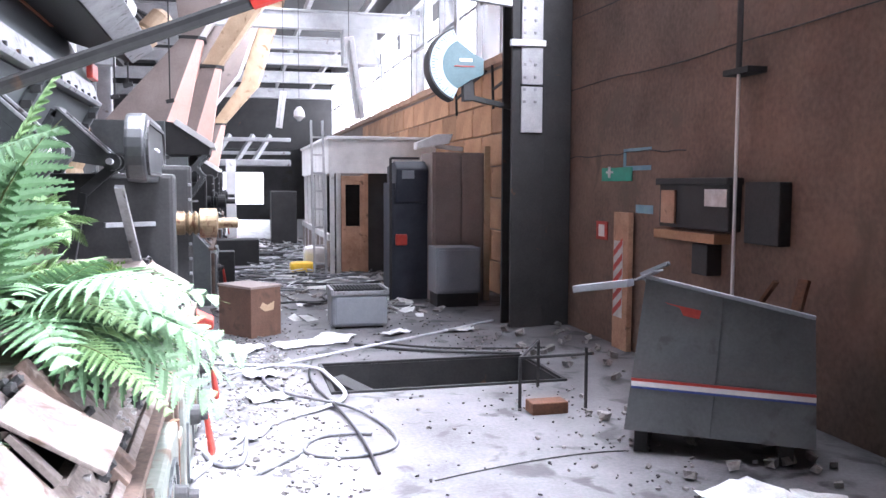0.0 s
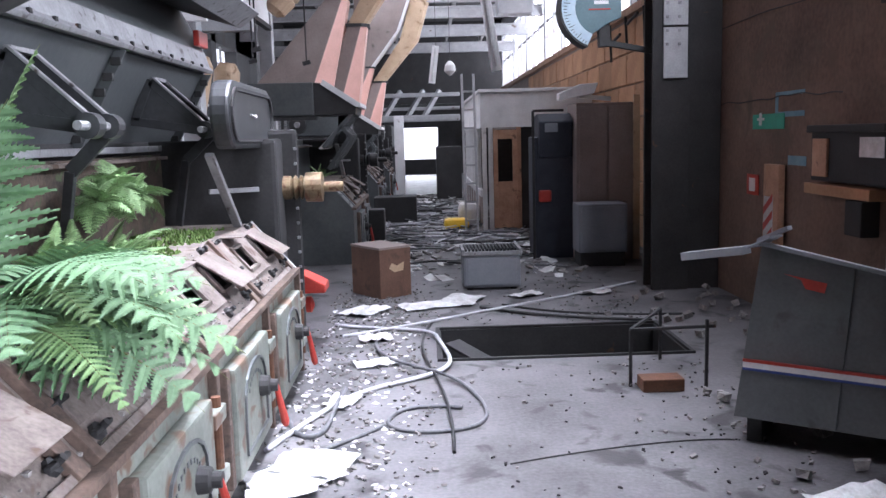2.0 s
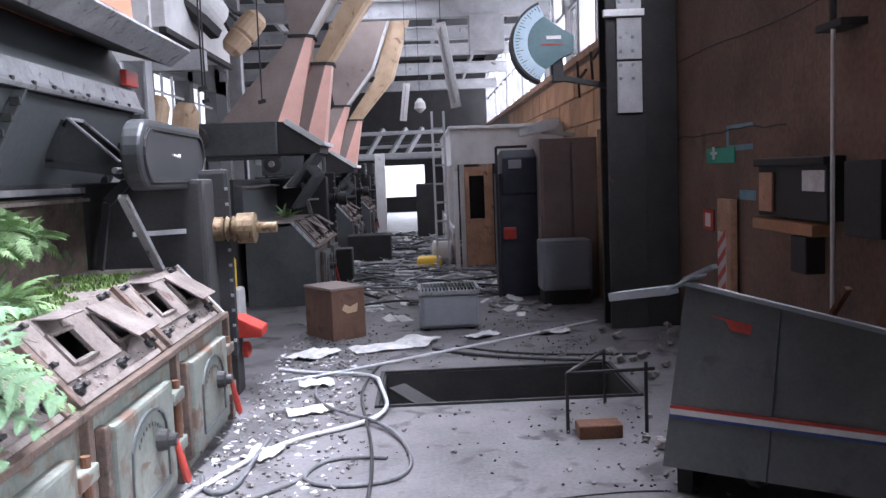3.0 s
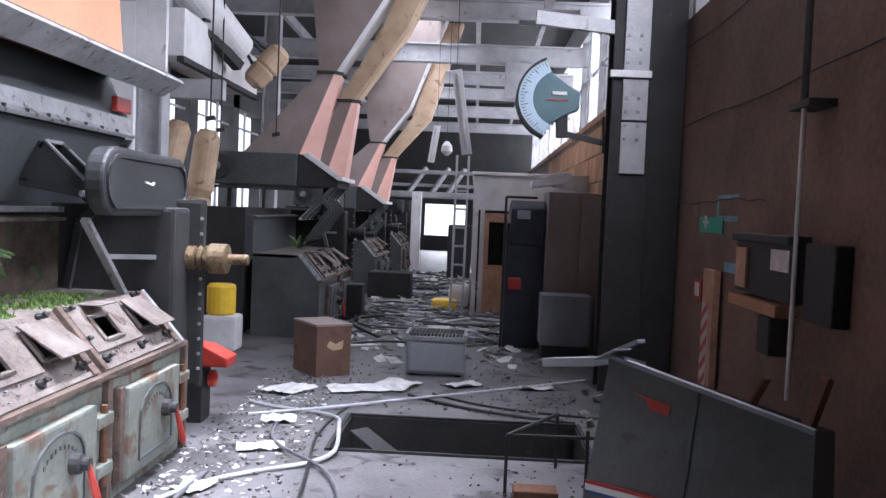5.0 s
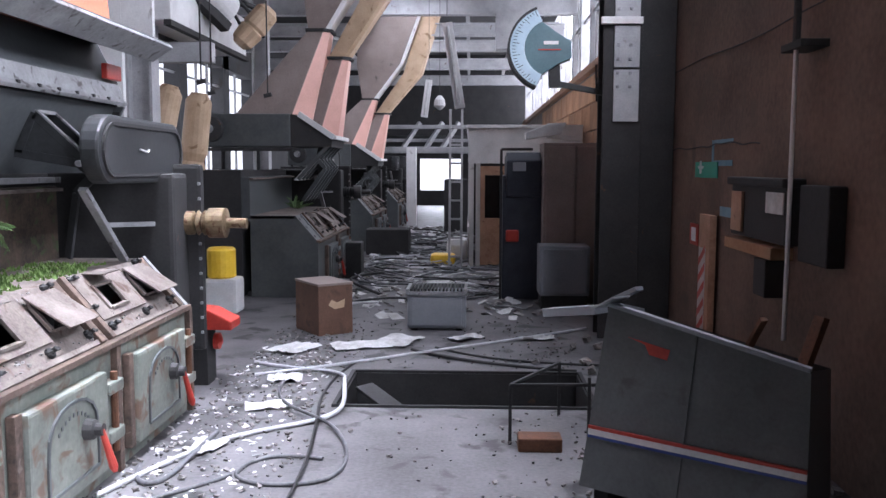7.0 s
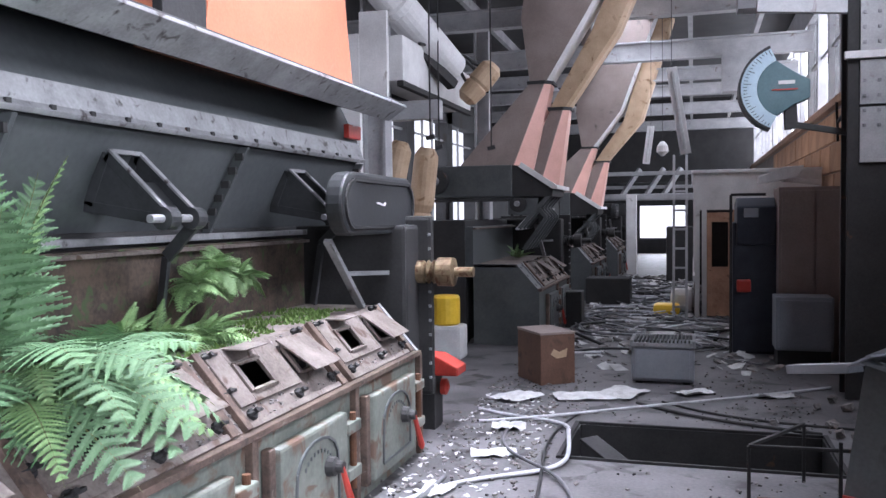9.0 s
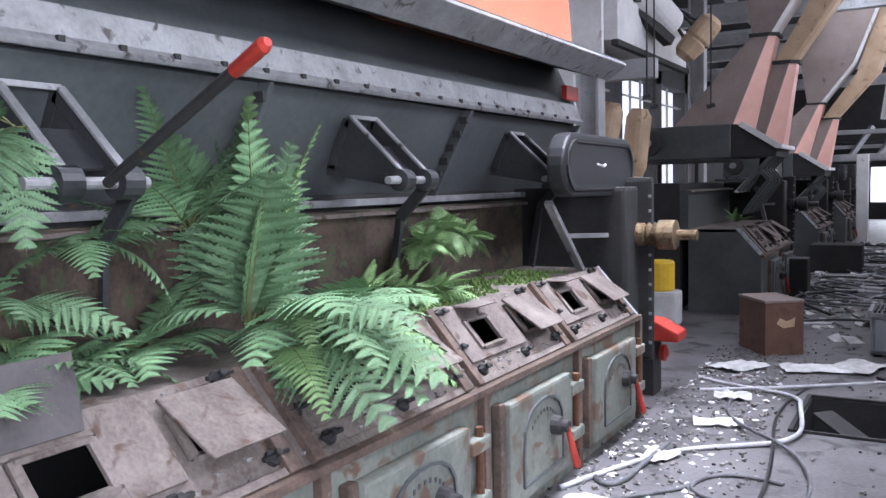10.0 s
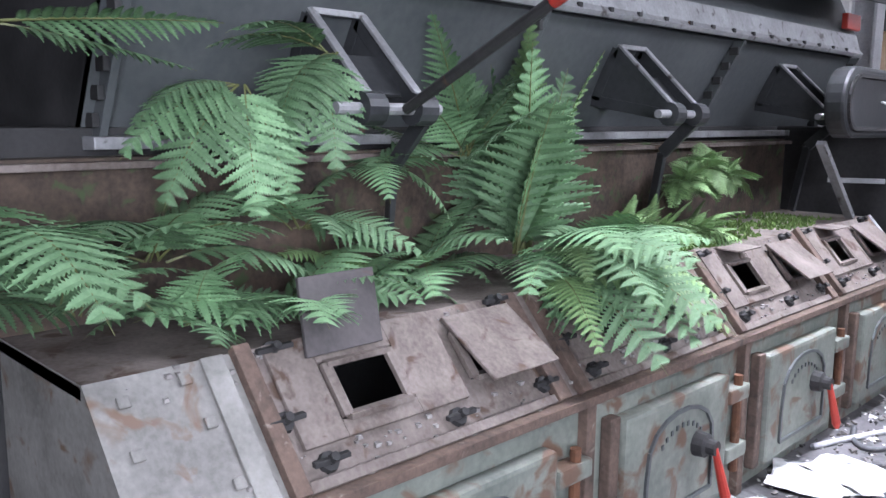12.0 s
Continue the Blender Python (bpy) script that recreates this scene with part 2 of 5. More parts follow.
def tube(name, pts, r, m, parent=None, res=2, cyclic=False):
    cu = bpy.data.curves.new(name, "CURVE")
    cu.dimensions, cu.bevel_depth, cu.bevel_resolution, cu.resolution_u = "3D", r, res, 6
    sp = cu.splines.new("NURBS")
    sp.points.add(len(pts) - 1)
    for p, q in zip(sp.points, pts):
        p.co = (*q, 1)
    sp.use_endpoint_u, sp.order_u, sp.use_cyclic_u = True, min(4, len(pts)), cyclic
    cu.materials.append(m)
    ob = new(name, cu)
    if parent:
        ob.parent = parent
    return ob


def empty(name, loc=(0, 0, 0)):
    ob = new(name)
    ob.location = loc
    ob.empty_display_size = 0.1
    return ob


def oval_pts(y0, y1, z0, z1, n=24):
    r = (z1 - z0) / 2
    zc = (z0 + z1) / 2
    out = []
    for i in range(n):
        a = 6.28319 * i / n
        out.append(((y1 - r if math.cos(a) > 0 else y0 + r) + r * math.cos(a), zc + r * math.sin(a)))
    return out


rng = random.Random(7)

# ---- structure ----
floor = tagged(blocks("floor", [((-4.4, -4, -0.3), (3.9, 5.75, 0)), ((-4.4, 6.65 , -0.3), (3.9, 36, 0)), ((-4.4, 5.75, -0.3), (0.53, 6.65 , 0)), ((2.20 , 5.75, -0.3), (3.9, 6.65 , 0))], M_FLOOR, bevel=0), "dusty grey concrete factory floor strewn with debris", "floor", kind="structure")
# Pit walls and the added lining carry the pit's shade as black colour.
pit = tagged(blocks("pit", [((0.5, 5.72, -0.9), (2.23 , 6.68 , -0.85)), ((0.47, 5.72, -0.9), (0.528, 6.68 , -0.303)), ((2.202 , 5.72, -0.9), (2.26 , 6.68 , -0.303)), ((0.5, 6.652 , -0.9), (2.23 , 6.71 , -0.303)), ((0.5, 5.69, -0.9), (2.23 , 5.748, -0.303))], M_SOOT_SHADE, bevel=0), "dark rectangular cable pit sunk into the floor", "pit", kind="structure")
tagged(blocks("pit_shade_lining", [((0.531, 5.751, -0.85), (0.54, 6.649 , -0.004)), ((2.19 , 5.751, -0.85), (2.199 , 6.649 , -0.004)), ((0.54, 6.64 , -0.85), (2.19 , 6.649 , -0.004)), ((0.54, 5.751, -0.85), (2.19 , 5.76, -0.004))], M_SOOT_SHADE, bevel=0), "added black lining that paints the shade inside the pit", "pit lining", kind="structure")
tagged(blocks("pit_frame", [((0.50, 5.73, -0.02), (0.53, 6.67 , 0.018)), ((2.20 , 5.73, -0.02), (2.23 , 6.67 , 0.018)), ((0.53, 6.65 , -0.02), (2.20 , 6.675 , 0.018)), ((0.53, 5.73, -0.02), (2.20 , 5.752, 0.018))], M_SOOT_SHADE), "rusty angle iron frame round the pit", "frame", kind="structure")
tagged(bars("pit_plank", [((0.62, 6.45, -0.05), (1.25, 5.85, -0.3), 0.16, 0.02)], M_SOOT_SHADE), "dark steel plate slipped down into the pit", "plate")

W0, W1 = 3.2, 3.5
# The opening at y -1.8 to 0.4 is unseen, cut for the side lamp.
tagged(blocks("wall_right_near", [((W0, -4, 0), (W1, -1.8, 5.3)), ((W0, 0.4, 0), (W1, 3.2, 5.3)), ((W0, -1.8, 0), (W1, 0.4, 0.9)), ((W0, -1.8, 2.9), (W1, 0.4, 5.3)), ((W0, 3.2, 0), (W1, 8.1, 3.33)), ((W0, 3.2, 4.72), (W1, 8.1, 5.3))], M_WALL, bevel=0), "brown stained rendered wall with long cracks", "wall", kind="structure")
# The recess is unlit space; its darkness is put into the colour.
tagged(blocks("wall_recess", [((3.5, 8.0, 0), (4.6, 8.1, 3.3)), ((4.5, 8.1, 0), (4.6, 9.3, 5.3)), ((3.5, 9.3, 0), (4.6, 9.4, 5.3))], M_SOOT_SHADE, bevel=0), "recess between wall and column, its shade painted black", "wall", kind="structure")
wall_far = tagged(blocks("wall_right_far", [((W0 + 0.02, 9.3, 0), (W1, 36, 2.96))], M_MORTAR, bevel=0), "orange-brown block wall under high windows", "wall", kind="structure")
tagged(blocks("sill", [((W0 - 0.08, 9.3, 2.96), (W1, 36, 3.06))], M_WOOD), "weathered window sill along the wall", "sill", kind="structure")
tagged(blocks("wall_right_lintel", [((W0, 9.3, 4.72), (W1, 36, 5.3))], M_STEEL, bevel=0), "grey lintel over high windows", "wall", kind="structure")
frames_r = empty("window_right")
tagged(frames_r, "row of high bright windows with peeling frames", "window", kind="structure")
y = 9.3
while y < 35.5:
    wide = 0.16 if round((y - 9.3) / 1.1) % 3 == 0 else 0.06
    block("mullion", (W0 + 0.02, y, 3.06), (W0 + 0.16, y + wide, 4.72), M_STEEL, frames_r, 0.004)
    pane = mesh_ob("pane", [(W0 + 0.1, y + wide, 3.06), (W0 + 0.1, y + 1.1, 3.06), (W0 + 0.1, y + 1.1, 4.72), (W0 + 0.1, y + wide, 4.72)], [(0, 1, 2, 3)], M_GLASS, frames_r) if rng.random() < 0.4 else None
    if pane:
        pane.visible_shadow = False
    y += 1.1
for yy in (3.2, 4.4, 5.6, 6.8, 8.0):
    block("mullion", (W0 + 0.04, yy, 3.33), (W0 + 0.16, yy + 0.08, 4.72), M_STEEL, frames_r, 0.004)
bars("transom", [((W0 + 0.09, 9.3, 3.95), (W0 + 0.09, 35.9, 3.95), 0.05, 0.05)], M_STEEL, frames_r)

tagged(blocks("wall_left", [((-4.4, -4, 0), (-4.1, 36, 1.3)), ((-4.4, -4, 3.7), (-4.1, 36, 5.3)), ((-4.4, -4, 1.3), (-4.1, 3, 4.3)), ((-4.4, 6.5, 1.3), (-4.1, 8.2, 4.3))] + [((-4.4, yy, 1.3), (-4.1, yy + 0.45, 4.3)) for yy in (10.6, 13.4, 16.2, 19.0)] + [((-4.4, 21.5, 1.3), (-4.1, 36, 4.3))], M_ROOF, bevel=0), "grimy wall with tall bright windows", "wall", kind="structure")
frames_l = tagged(empty("window_left"), "tall left windows with thin steel bars", "window", kind="structure")
for yy in (3.9, 4.8, 5.7, 9.0, 9.8, 11.9, 12.7, 14.6, 15.4, 17.5, 18.2, 20.3):
    block("mullion", (-4.25, yy, 1.3), (-4.2, yy + 0.05, 4.3), M_STEEL, frames_l, 0.003)
for zz in (2.3, 3.3):
    bars("transom", [((-4.22, 3, zz), (-4.22, 21.5, zz), 0.05, 0.04)], M_STEEL, frames_l)
tagged(blocks("backdrop_left", [((-5.0, -2, -0.3), (-4.95, 26, 5.2))], M_SKYBACK, bevel=0), "blown-out overcast daylight outside windows", "backdrop", kind="structure")
tagged(blocks("backdrop_right", [((4.7, 2, 2), (4.75, 38, 6.0))], M_SKYBACK, bevel=0), "blown-out overcast daylight outside windows", "backdrop", kind="structure")
tagged(blocks("backdrop_end", [((-2, 35.2, 0), (3, 35.25, 3))], M_SKYBACK, bevel=0), "blown-out daylight beyond the end opening", "backdrop", kind="structure")
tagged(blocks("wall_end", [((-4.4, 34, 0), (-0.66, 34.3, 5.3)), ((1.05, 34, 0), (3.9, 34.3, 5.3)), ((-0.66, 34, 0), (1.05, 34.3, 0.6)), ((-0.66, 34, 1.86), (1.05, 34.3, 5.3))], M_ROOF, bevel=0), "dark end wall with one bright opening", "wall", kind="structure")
tagged(blocks("wall_near", [((-4.4, -4.2, 0), (3.9, -4, 5.3))], M_WALL, bevel=0), "plain wall closing the hall", "wall", kind="structure")
# The openings at y 2.2 and 10.2 serve the added roof lamps.
tagged(blocks("ceiling", [((-4.4, -4.2, 5.3), (-1.9, 36, 5.85)), ((1.1, -4.2, 5.3), (4.6, 36, 5.85)), ((-1.9, -4.2, 5.3), (1.1, 2.2, 5.85)), ((0.7, 2.2, 5.3), (1.1, 6.6, 5.85)), ((-1.9, 2.2, 5.3), (-0.3, 6.6, 5.85)), ((-1.9, 6.6, 5.3), (1.1, 10.2, 5.85)), ((-1.9, 10.2, 5.3), (-0.1, 20, 5.85)), ((0.5, 10.2, 5.3), (1.1, 20, 5.85)), ((-1.9, 20, 5.3), (1.1, 36, 5.85))], M_ROOF, bevel=0), "dark sheet roof with long openings for added roof lamps", "ceiling", kind="structure")
# Made-up sheet, black in place of the dark void above the far end.
tagged(blocks("void_sheet", [((-4.1, 29, 2.6), (3.2, 29.15, 5.3))], M_SOOT_SHADE, bevel=0), "black sheet standing in for the shaded void over the far end", "wall", kind="structure")
# wall joints and cracks
for zz, y0, y1 in ((2.42, 1.2, 8.1), (3.1, -1, 8.1), (1.72, 5.8, 8.1)):
    pts = [(W0 - 0.002, y0 + (y1 - y0) * i / 14, zz + rng.uniform(-0.03, 0.03) - 0.03 * i / 14) for i in range(15)]
    tagged(tube("wall_crack", pts, 0.005, M_SOOT_SHADE), "dark crack line in brown wall", "crack", kind="structure")
# overhead girders
for yy, zz, dep in ((9.5, 4.6, 0.22), (12.6, 4.3, 0.26), (15.2, 4.15, 0.3), (17.2, 4.1, 0.22), (19.4, 4.1, 0.22), (22, 4.0, 0.25), (25, 3.9, 0.25)):
    g = tagged(blocks("roof_girder", [((-4.1, yy - 0.09, zz), (3.2, yy + 0.09, zz + 0.03)), ((-4.1, yy - 0.015, zz + 0.03), (3.2, yy + 0.015, zz + dep)), ((-4.1, yy - 0.09, zz + dep), (3.2, yy + 0.09, zz + dep + 0.03))], M_STEEL), "grey steel roof girder crossing the hall", "girder", "roof girders")
for xx in (-2.0, -0.3, 1.3, 2.4):
    tagged(bars("roof_purlin", [((xx, 9.4, 4.9), (xx, 28, 4.6), 0.08, 0.16)], M_STEEL), "grey steel roof purlin over aisle", "beam", "roof purlins")
tagged(blocks("cable_tray", [((1.75, 9.0, 3.5), (2.35, 9.25, 3.62)), ((1.8, 15.0, 3.55), (2.4, 15.4, 4.16)), ((2.0, 9.08, 3.62), (2.1, 9.18, 5.3))], M_STEEL), "grey boxed steel trunking under girder", "trunking")
tagged(bars("bracket_arm", [((1.85, 7.95, 3.28), (2.75, 8.05, 3.22), 0.06, 0.12)], M_STEEL), "grey steel arm fixed to the column", "arm")


# ---- right side ----
def steel_column():
    c = tagged(empty("steel_column", (2.72, 8.15, 0)), "soot-dark riveted steel column with grey upper plates", "column")
    blocks("shaft", [((-0.17, -0.16, 0), (0.17, -0.12, 5.3)), ((-0.17, 0.12, 0), (0.17, 0.16, 5.3)), ((-0.02, -0.12, 0), (0.02, 0.12, 5.3))], M_SOOT_SHADE, c)
    blocks("splice_plate", [((-0.08, -0.185, 1.95), (0.14, -0.16, 2.4)), ((-0.08, -0.187, 2.42), (0.14, -0.16, 2.78)), ((-0.08, -0.185, 2.84), (0.14, -0.16, 3.9))], M_STEEL, c)
    blocks("bolt", [((xx - 0.013, -0.2, zz - 0.013), (xx + 0.013, -0.185, zz + 0.013)) for xx in (-0.05, 0.06) for zz in (2.25, 2.37, 2.49, 2.61, 2.92, 3.04, 3.16)], M_EDGE, c, 0.003)
    blocks("collar", [((-0.2, -0.22, 2.79), (0.16, -0.16, 2.85))], M_WHITE, c)
    return c


steel_column()
# Post widened across the gap; its black replaces the shade there.
tagged(blocks("shade_post", [((2.895, 8.02, 0), (3.19, 8.3, 5.3))], M_SOOT_SHADE), "black post widened to fill the shaded gap at the wall end", "post")


def wall_switchbox():
    b = tagged(empty("switch_box", (3.2, 5.5, 1.0)), "burnt black switch box with paper label, orange ledge", "switch box")
    blocks("body", [((-0.10, -0.42, 0.12), (0, 0.52, 0.47)), ((-0.13, -0.44, 0.44), (0, 0.54, 0.49))], M_SOOT_SHADE, b, 0.01)
    blocks("side_box", [((-0.09, -0.94, 0.06), (0, -0.58, 0.46))], M_SOOT_SHADE, b, 0.01)
    blocks("ledge", [((-0.13, -0.30, 0.03), (0, 0.55, 0.10))], M_BRICK, b, 0.006)
    blocks("end_cap", [((-0.122, 0.26, 0.15), (-0.103, 0.46, 0.40))], M_WOOD, b, 0.004)
    blocks("label", [((-0.108, -0.40, 0.29), (-0.102, -0.13, 0.41))], M_PAPER, b, 0)
    blocks("hanging_relay", [((-0.12, -0.2, -0.2), (0, 0.0, 0.02))], M_SOOT_SHADE, b, 0.01)


wall_switchbox()
pole = tagged(empty("conduit", (3.085, 4.99, 0)), "thin white conduit with dark upper pipe and bracket", "conduit")
turned("lower_pipe", (0, 0, 0.62), (0, 0, 2.18), [(0, 0.012), (1, 0.012)], M_WHITE, pole, 10)
turned("upper_pipe", (0, 0, 2.18), (0, 0, 5.3), [(0, 0.02), (1, 0.02)], M_SOOT_SHADE, pole, 10)
blocks("bracket", [((-0.03, -0.14, 2.16), (0.115, 0.14, 2.2))], M_SOOT_SHADE, pole)
sg = tagged(empty("exit_sign", (3.194, 7.05, 1.47)), "small green and white exit sign on wall", "sign")
blocks("plate", [((-0.006, -0.38, 0), (0, 0.22, 0.12))], M_SIGN, sg, 0)
blocks("mark", [((-0.01, 0.03, 0.03), (-0.0065, 0.08, 0.13)), ((-0.01, -0.02, 0.07), (-0.0065, 0.12, 0.09))], M_WHITE, sg, 0)
tagged(blocks("paint_patch", [((3.196, 6.35, 1.56), (3.199, 6.85, 1.60)), ((3.196, 6.8, 1.56), (3.199, 6.85, 1.75)), ((3.196, 6.35, 1.72), (3.199, 6.85, 1.75)), ((3.196, 6.3, 1.2), (3.199, 6.6, 1.27))], M_TEALP, bevel=0), "faded blue paint marks on wall", "paint marks")
fs = tagged(empty("fire_sign", (3.194, 7.25, 0.93)), "small red and white fire point notice", "sign")
blocks("plate", [((-0.006, -0.12, 0), (0, 0.12, 0.17))], M_RED, fs, 0)
blocks("panel", [((-0.01, -0.06, 0.03), (-0.0065, 0.06, 0.14))], M_WHITE, fs, 0)
st = tagged(empty("striped_board", (3.15, 6.74, 0.0)), "brown board with red and white diagonal stripes", "board")
blocks("board", [((-0.02, -0.14, 0.0), (0.03, 0.14, 1.2))], M_WOOD, st)
V, F = [], []
for i in range(5):
    z0 = 0.28 + i * 0.13
    k = len(V)
    V += [(-0.026, 0.12, z0), (-0.026, -0.05, z0 + 0.12), (-0.026, -0.05, z0 + 0.18), (-0.026, 0.12, z0 + 0.06)]
    F.append((k, k + 1, k + 2, k + 3))
mesh_ob("stripe", V, F, M_RED, st)
blocks("stripe_ground", [((-0.024, -0.05, 0.28), (-0.0205, 0.12, 0.95))], M_PAPER, st, 0)


def dial_scale():
    d = tagged(empty("dial_scale", (1.98, 8.15, 2.60)), "large teal quadrant scale with pale blue dial", "scale")
    arc = [radians(a) for a in range(112, 249, 8)]
    out = [(0.13 + 0.38 * math.cos(a), 0.36 * math.sin(a)) for a in arc]
    inn = [(0.13 + 0.25 * math.cos(a), 0.25 * math.sin(a)) for a in arc]
    prism("dial_face", out + inn[::-1], "y", -0.10, 0.08, M_DIAL, d, 0.004)
    prism("housing", [(x * 1, z) for x, z in inn] + [(0.18, -0.14), (0.3, -0.09), (0.3, 0.06), (0.18, 0.13)], "y", -0.09, 0.07, M_TEAL, d, 0.008)
    prism("rim", [(0.13 + 0.40 * math.cos(a), 0.38 * math.sin(a)) for a in arc] + [(0.13 + 0.381 * math.cos(a), 0.361 * math.sin(a)) for a in arc[::-1]], "y", -0.13, 0.09, M_BLACK, d, 0)
    V, F = [], []
    for i in range(28):
        a = radians(116 + i * 4.7)
        r0 = 0.33 if i % 4 else 0.30
        bar_geo((0.13 + r0 * math.cos(a), -0.104, r0 * math.sin(a)), (0.13 + 0.36 * math.cos(a), -0.104, 0.35 * math.sin(a)), 0.005, 0.005, V, F)
    mesh_ob("graduation", V, F, M_BLACK, d)
    blocks("nameplate", [((0.05, -0.1, 0.03), (0.18, -0.091, 0.06))], M_WHITE, d, 0)
    blocks("red_bar", [((0.0, -0.1, -0.02), (0.2, -0.091, -0.01))], M_RED, d, 0)
    bars("stand", [((0.15, 0, -0.12), (0.16, 0, -0.34), 0.1, 0.1), ((0.16, 0, -0.3), (0.8, 0.05, -0.42), 0.05, 0.05)], M_BLACK, d)


dial_scale()
wc = tagged(empty("low_cabinet", (2.40, 9.45, 0)), "pale grey low metal cabinet standing on floor", "cabinet")
block("body", (-0.26, 0, 0.16), (0.28, 0.4, 0.7), M_PANEL, wc, 0.012)
block("plinth", (-0.24, 0.02, 0), (0.26, 0.39, 0.159), M_SOOT_SHADE, wc, 0.006)
block("door", (-0.23, -0.02, 0.19), (0.25, -0.001, 0.67), M_PANEL, wc, 0.006)
tc = tagged(empty("tall_cabinet", (2.55, 9.95, 0)), "tall dull brown locker with tan edge post", "cabinet")
block("body", (-0.34, 0, 0), (0.38, 0.6, 1.82), M_DUCT, tc, 0.012)
blocks("door", [((-0.31, -0.02, 0.05), (0.01, -0.001, 1.78)), ((0.03, -0.02, 0.05), (0.3, -0.001, 1.78))], M_DUCT, tc, 0.006)
block("edge_post", (0.31, -0.04, 0.0), (0.385, -0.005, 1.9), M_TAN, tc, 0.006)
nm = tagged(empty("control_machine", (2.0, 10.2, 0)), "navy upright control machine with red light", "machine")
block("body", (-0.24, 0, 0), (0.24, 0.6, 1.45), M_NAVY, nm, 0.02)
prism("head", [(-0.03, 1.2), (-0.1, 1.62), (0.1, 1.72), (0.55, 1.66), (0.55, 1.2)], "x", -0.2, 0.2, M_NAVY, nm, 0.02)
block("screen", (-0.13, -0.115, 1.5), (0.02, -0.085, 1.6), M_PANEL, nm, 0.006)
block("lamp", (-0.2, -0.05, 0.68), (-0.05, -0.001, 0.82), M_RED, nm, 0.02)
bars("frame", [((-0.26, -0.03, 0), (-0.26, -0.03, 1.75), 0.03, 0.03), ((-0.26, -0.03, 1.75), (0.1, -0.03, 1.75), 0.03, 0.03)], M_SOOT_SHADE, nm)
vc = tagged(empty("camera_housing", (2.25, 9.95, 1.9)), "dirty white box lying on top edge", "box")
prism("body", [(-0.25, -0.05), (0.15, 0.02), (0.2, 0.14), (0.0, 0.13), (-0.25, 0.03)], "y", -0.08, 0.1, M_WHITE, vc, 0.012)
bars("arm", [((0.0, 0.1, 0.0), (0.4, 0.25, -0.03), 0.05, 0.05)], M_WHITE, vc)


def booth():
    b = tagged(empty("site_booth", (1.345, 13.4, 0)), "white-topped timber booth with posts and panels", "booth")
    blocks("fascia", [((0, 0, 1.6), (1.75, 0.05, 2.14)), ((0, 0.05, 1.6), (0.05, 5.2, 2.14)), ((-0.03, -0.04, 2.14), (1.75, 5.2, 2.19))], M_WHITE, b, 0.006)
    for xx in (0.02, 0.12, 0.56, 1.0, 1.3):
        block("post", (xx, 0.0, 0), (xx + 0.07, 0.07, 1.6), M_WHITE if xx < 0.5 else M_WOOD, b, 0.006)
    for yy in (0.8, 1.5, 2.2, 3.0, 3.8, 4.6):
        block("post", (0.0, yy, 0), (0.06, yy + 0.07, 1.6), M_WHITE, b, 0.006)
    blocks("sill_rail", [((-0.01, 0.075, 0.52), (0.05, 5.2, 0.62))], M_WHITE, b)
    block("skirt_panel", (0.01, 0.08, 0.02), (0.03, 5.2, 0.52), M_DUCT, b, 0.004)
    blocks("back_wall", [((0.05, 5.15, 0), (1.75, 5.2, 1.6)), ((0.63, 0.1, 0), (1.75, 0.14, 1.6))], M_SOOT_SHADE, b)
    dr = blocks("door", [((0.19, -0.05, 0.03), (0.26, -0.01, 1.56)), ((0.49, -0.05, 0.03), (0.56, -0.01, 1.56)), ((0.26, -0.05, 1.42), (0.49, -0.01, 1.56)), ((0.26, -0.045, 0.03), (0.49, -0.015, 0.76))], M_WOOD, b, 0.006)
    tagged(dr, "pinkish wooden door with open upper pane")
    ld = tagged(empty("ladder", (1.16, 12.95, 0)), "pale steel ladder leaning against the booth", "ladder")
    bars("rail", [((-0.09, 0, 0), (-0.09, 0.42, 2.42), 0.035, 0.05), ((0.09, 0, 0), (0.09, 0.42, 2.42), 0.035, 0.05)], M_STEEL, ld)
    bars("rung", [((-0.09, 0.42 * z / 2.42, z), (0.09, 0.42 * z / 2.42, z), 0.03, 0.03) for z in [0.2 + 0.28 * i for i in range(8)]], M_STEEL, ld)


booth()
# lumps of block wall between sill and floor, individually laid
blk = bpy.data.meshes.new("wall_block")
bmk = bmesh.new()
bmesh.ops.create_cube(bmk, size=1, matrix=Matrix.Diagonal((0.05, 0.88, 0.40, 1)))
bmesh.ops.bevel(bmk, geom=list(bmk.edges), offset=0.012, segments=1, affect="EDGES")
bmk.to_mesh(blk)
bmk.free()
blk.materials.append(M_BRICK)
for r in range(7):
    for i in range(14):
        o = new("wall_block", blk)
        o.parent = wall_far
        o.location = (W0 + 0.012 + rng.uniform(-0.008, 0.008), 9.78 + i * 0.9 + (0.45 if r % 2 else 0), 0.22 + r * 0.415)
for k, (yy, z0) in enumerate(((10.4, 2.4), (11.3, 2.6), (12.2, 2.45))):
    tagged(bars("wall_pipe", [((3.12, yy, z0), (3.1, yy, 2.95), 0.03, 0.03), ((3.12, yy, z0 + 0.25), (3.08, yy - 0.7, z0 + 0.3), 0.03, 0.03)], M_SOOT_SHADE), "dark bent pipe bracket on block wall", "pipe", "wall pipes")


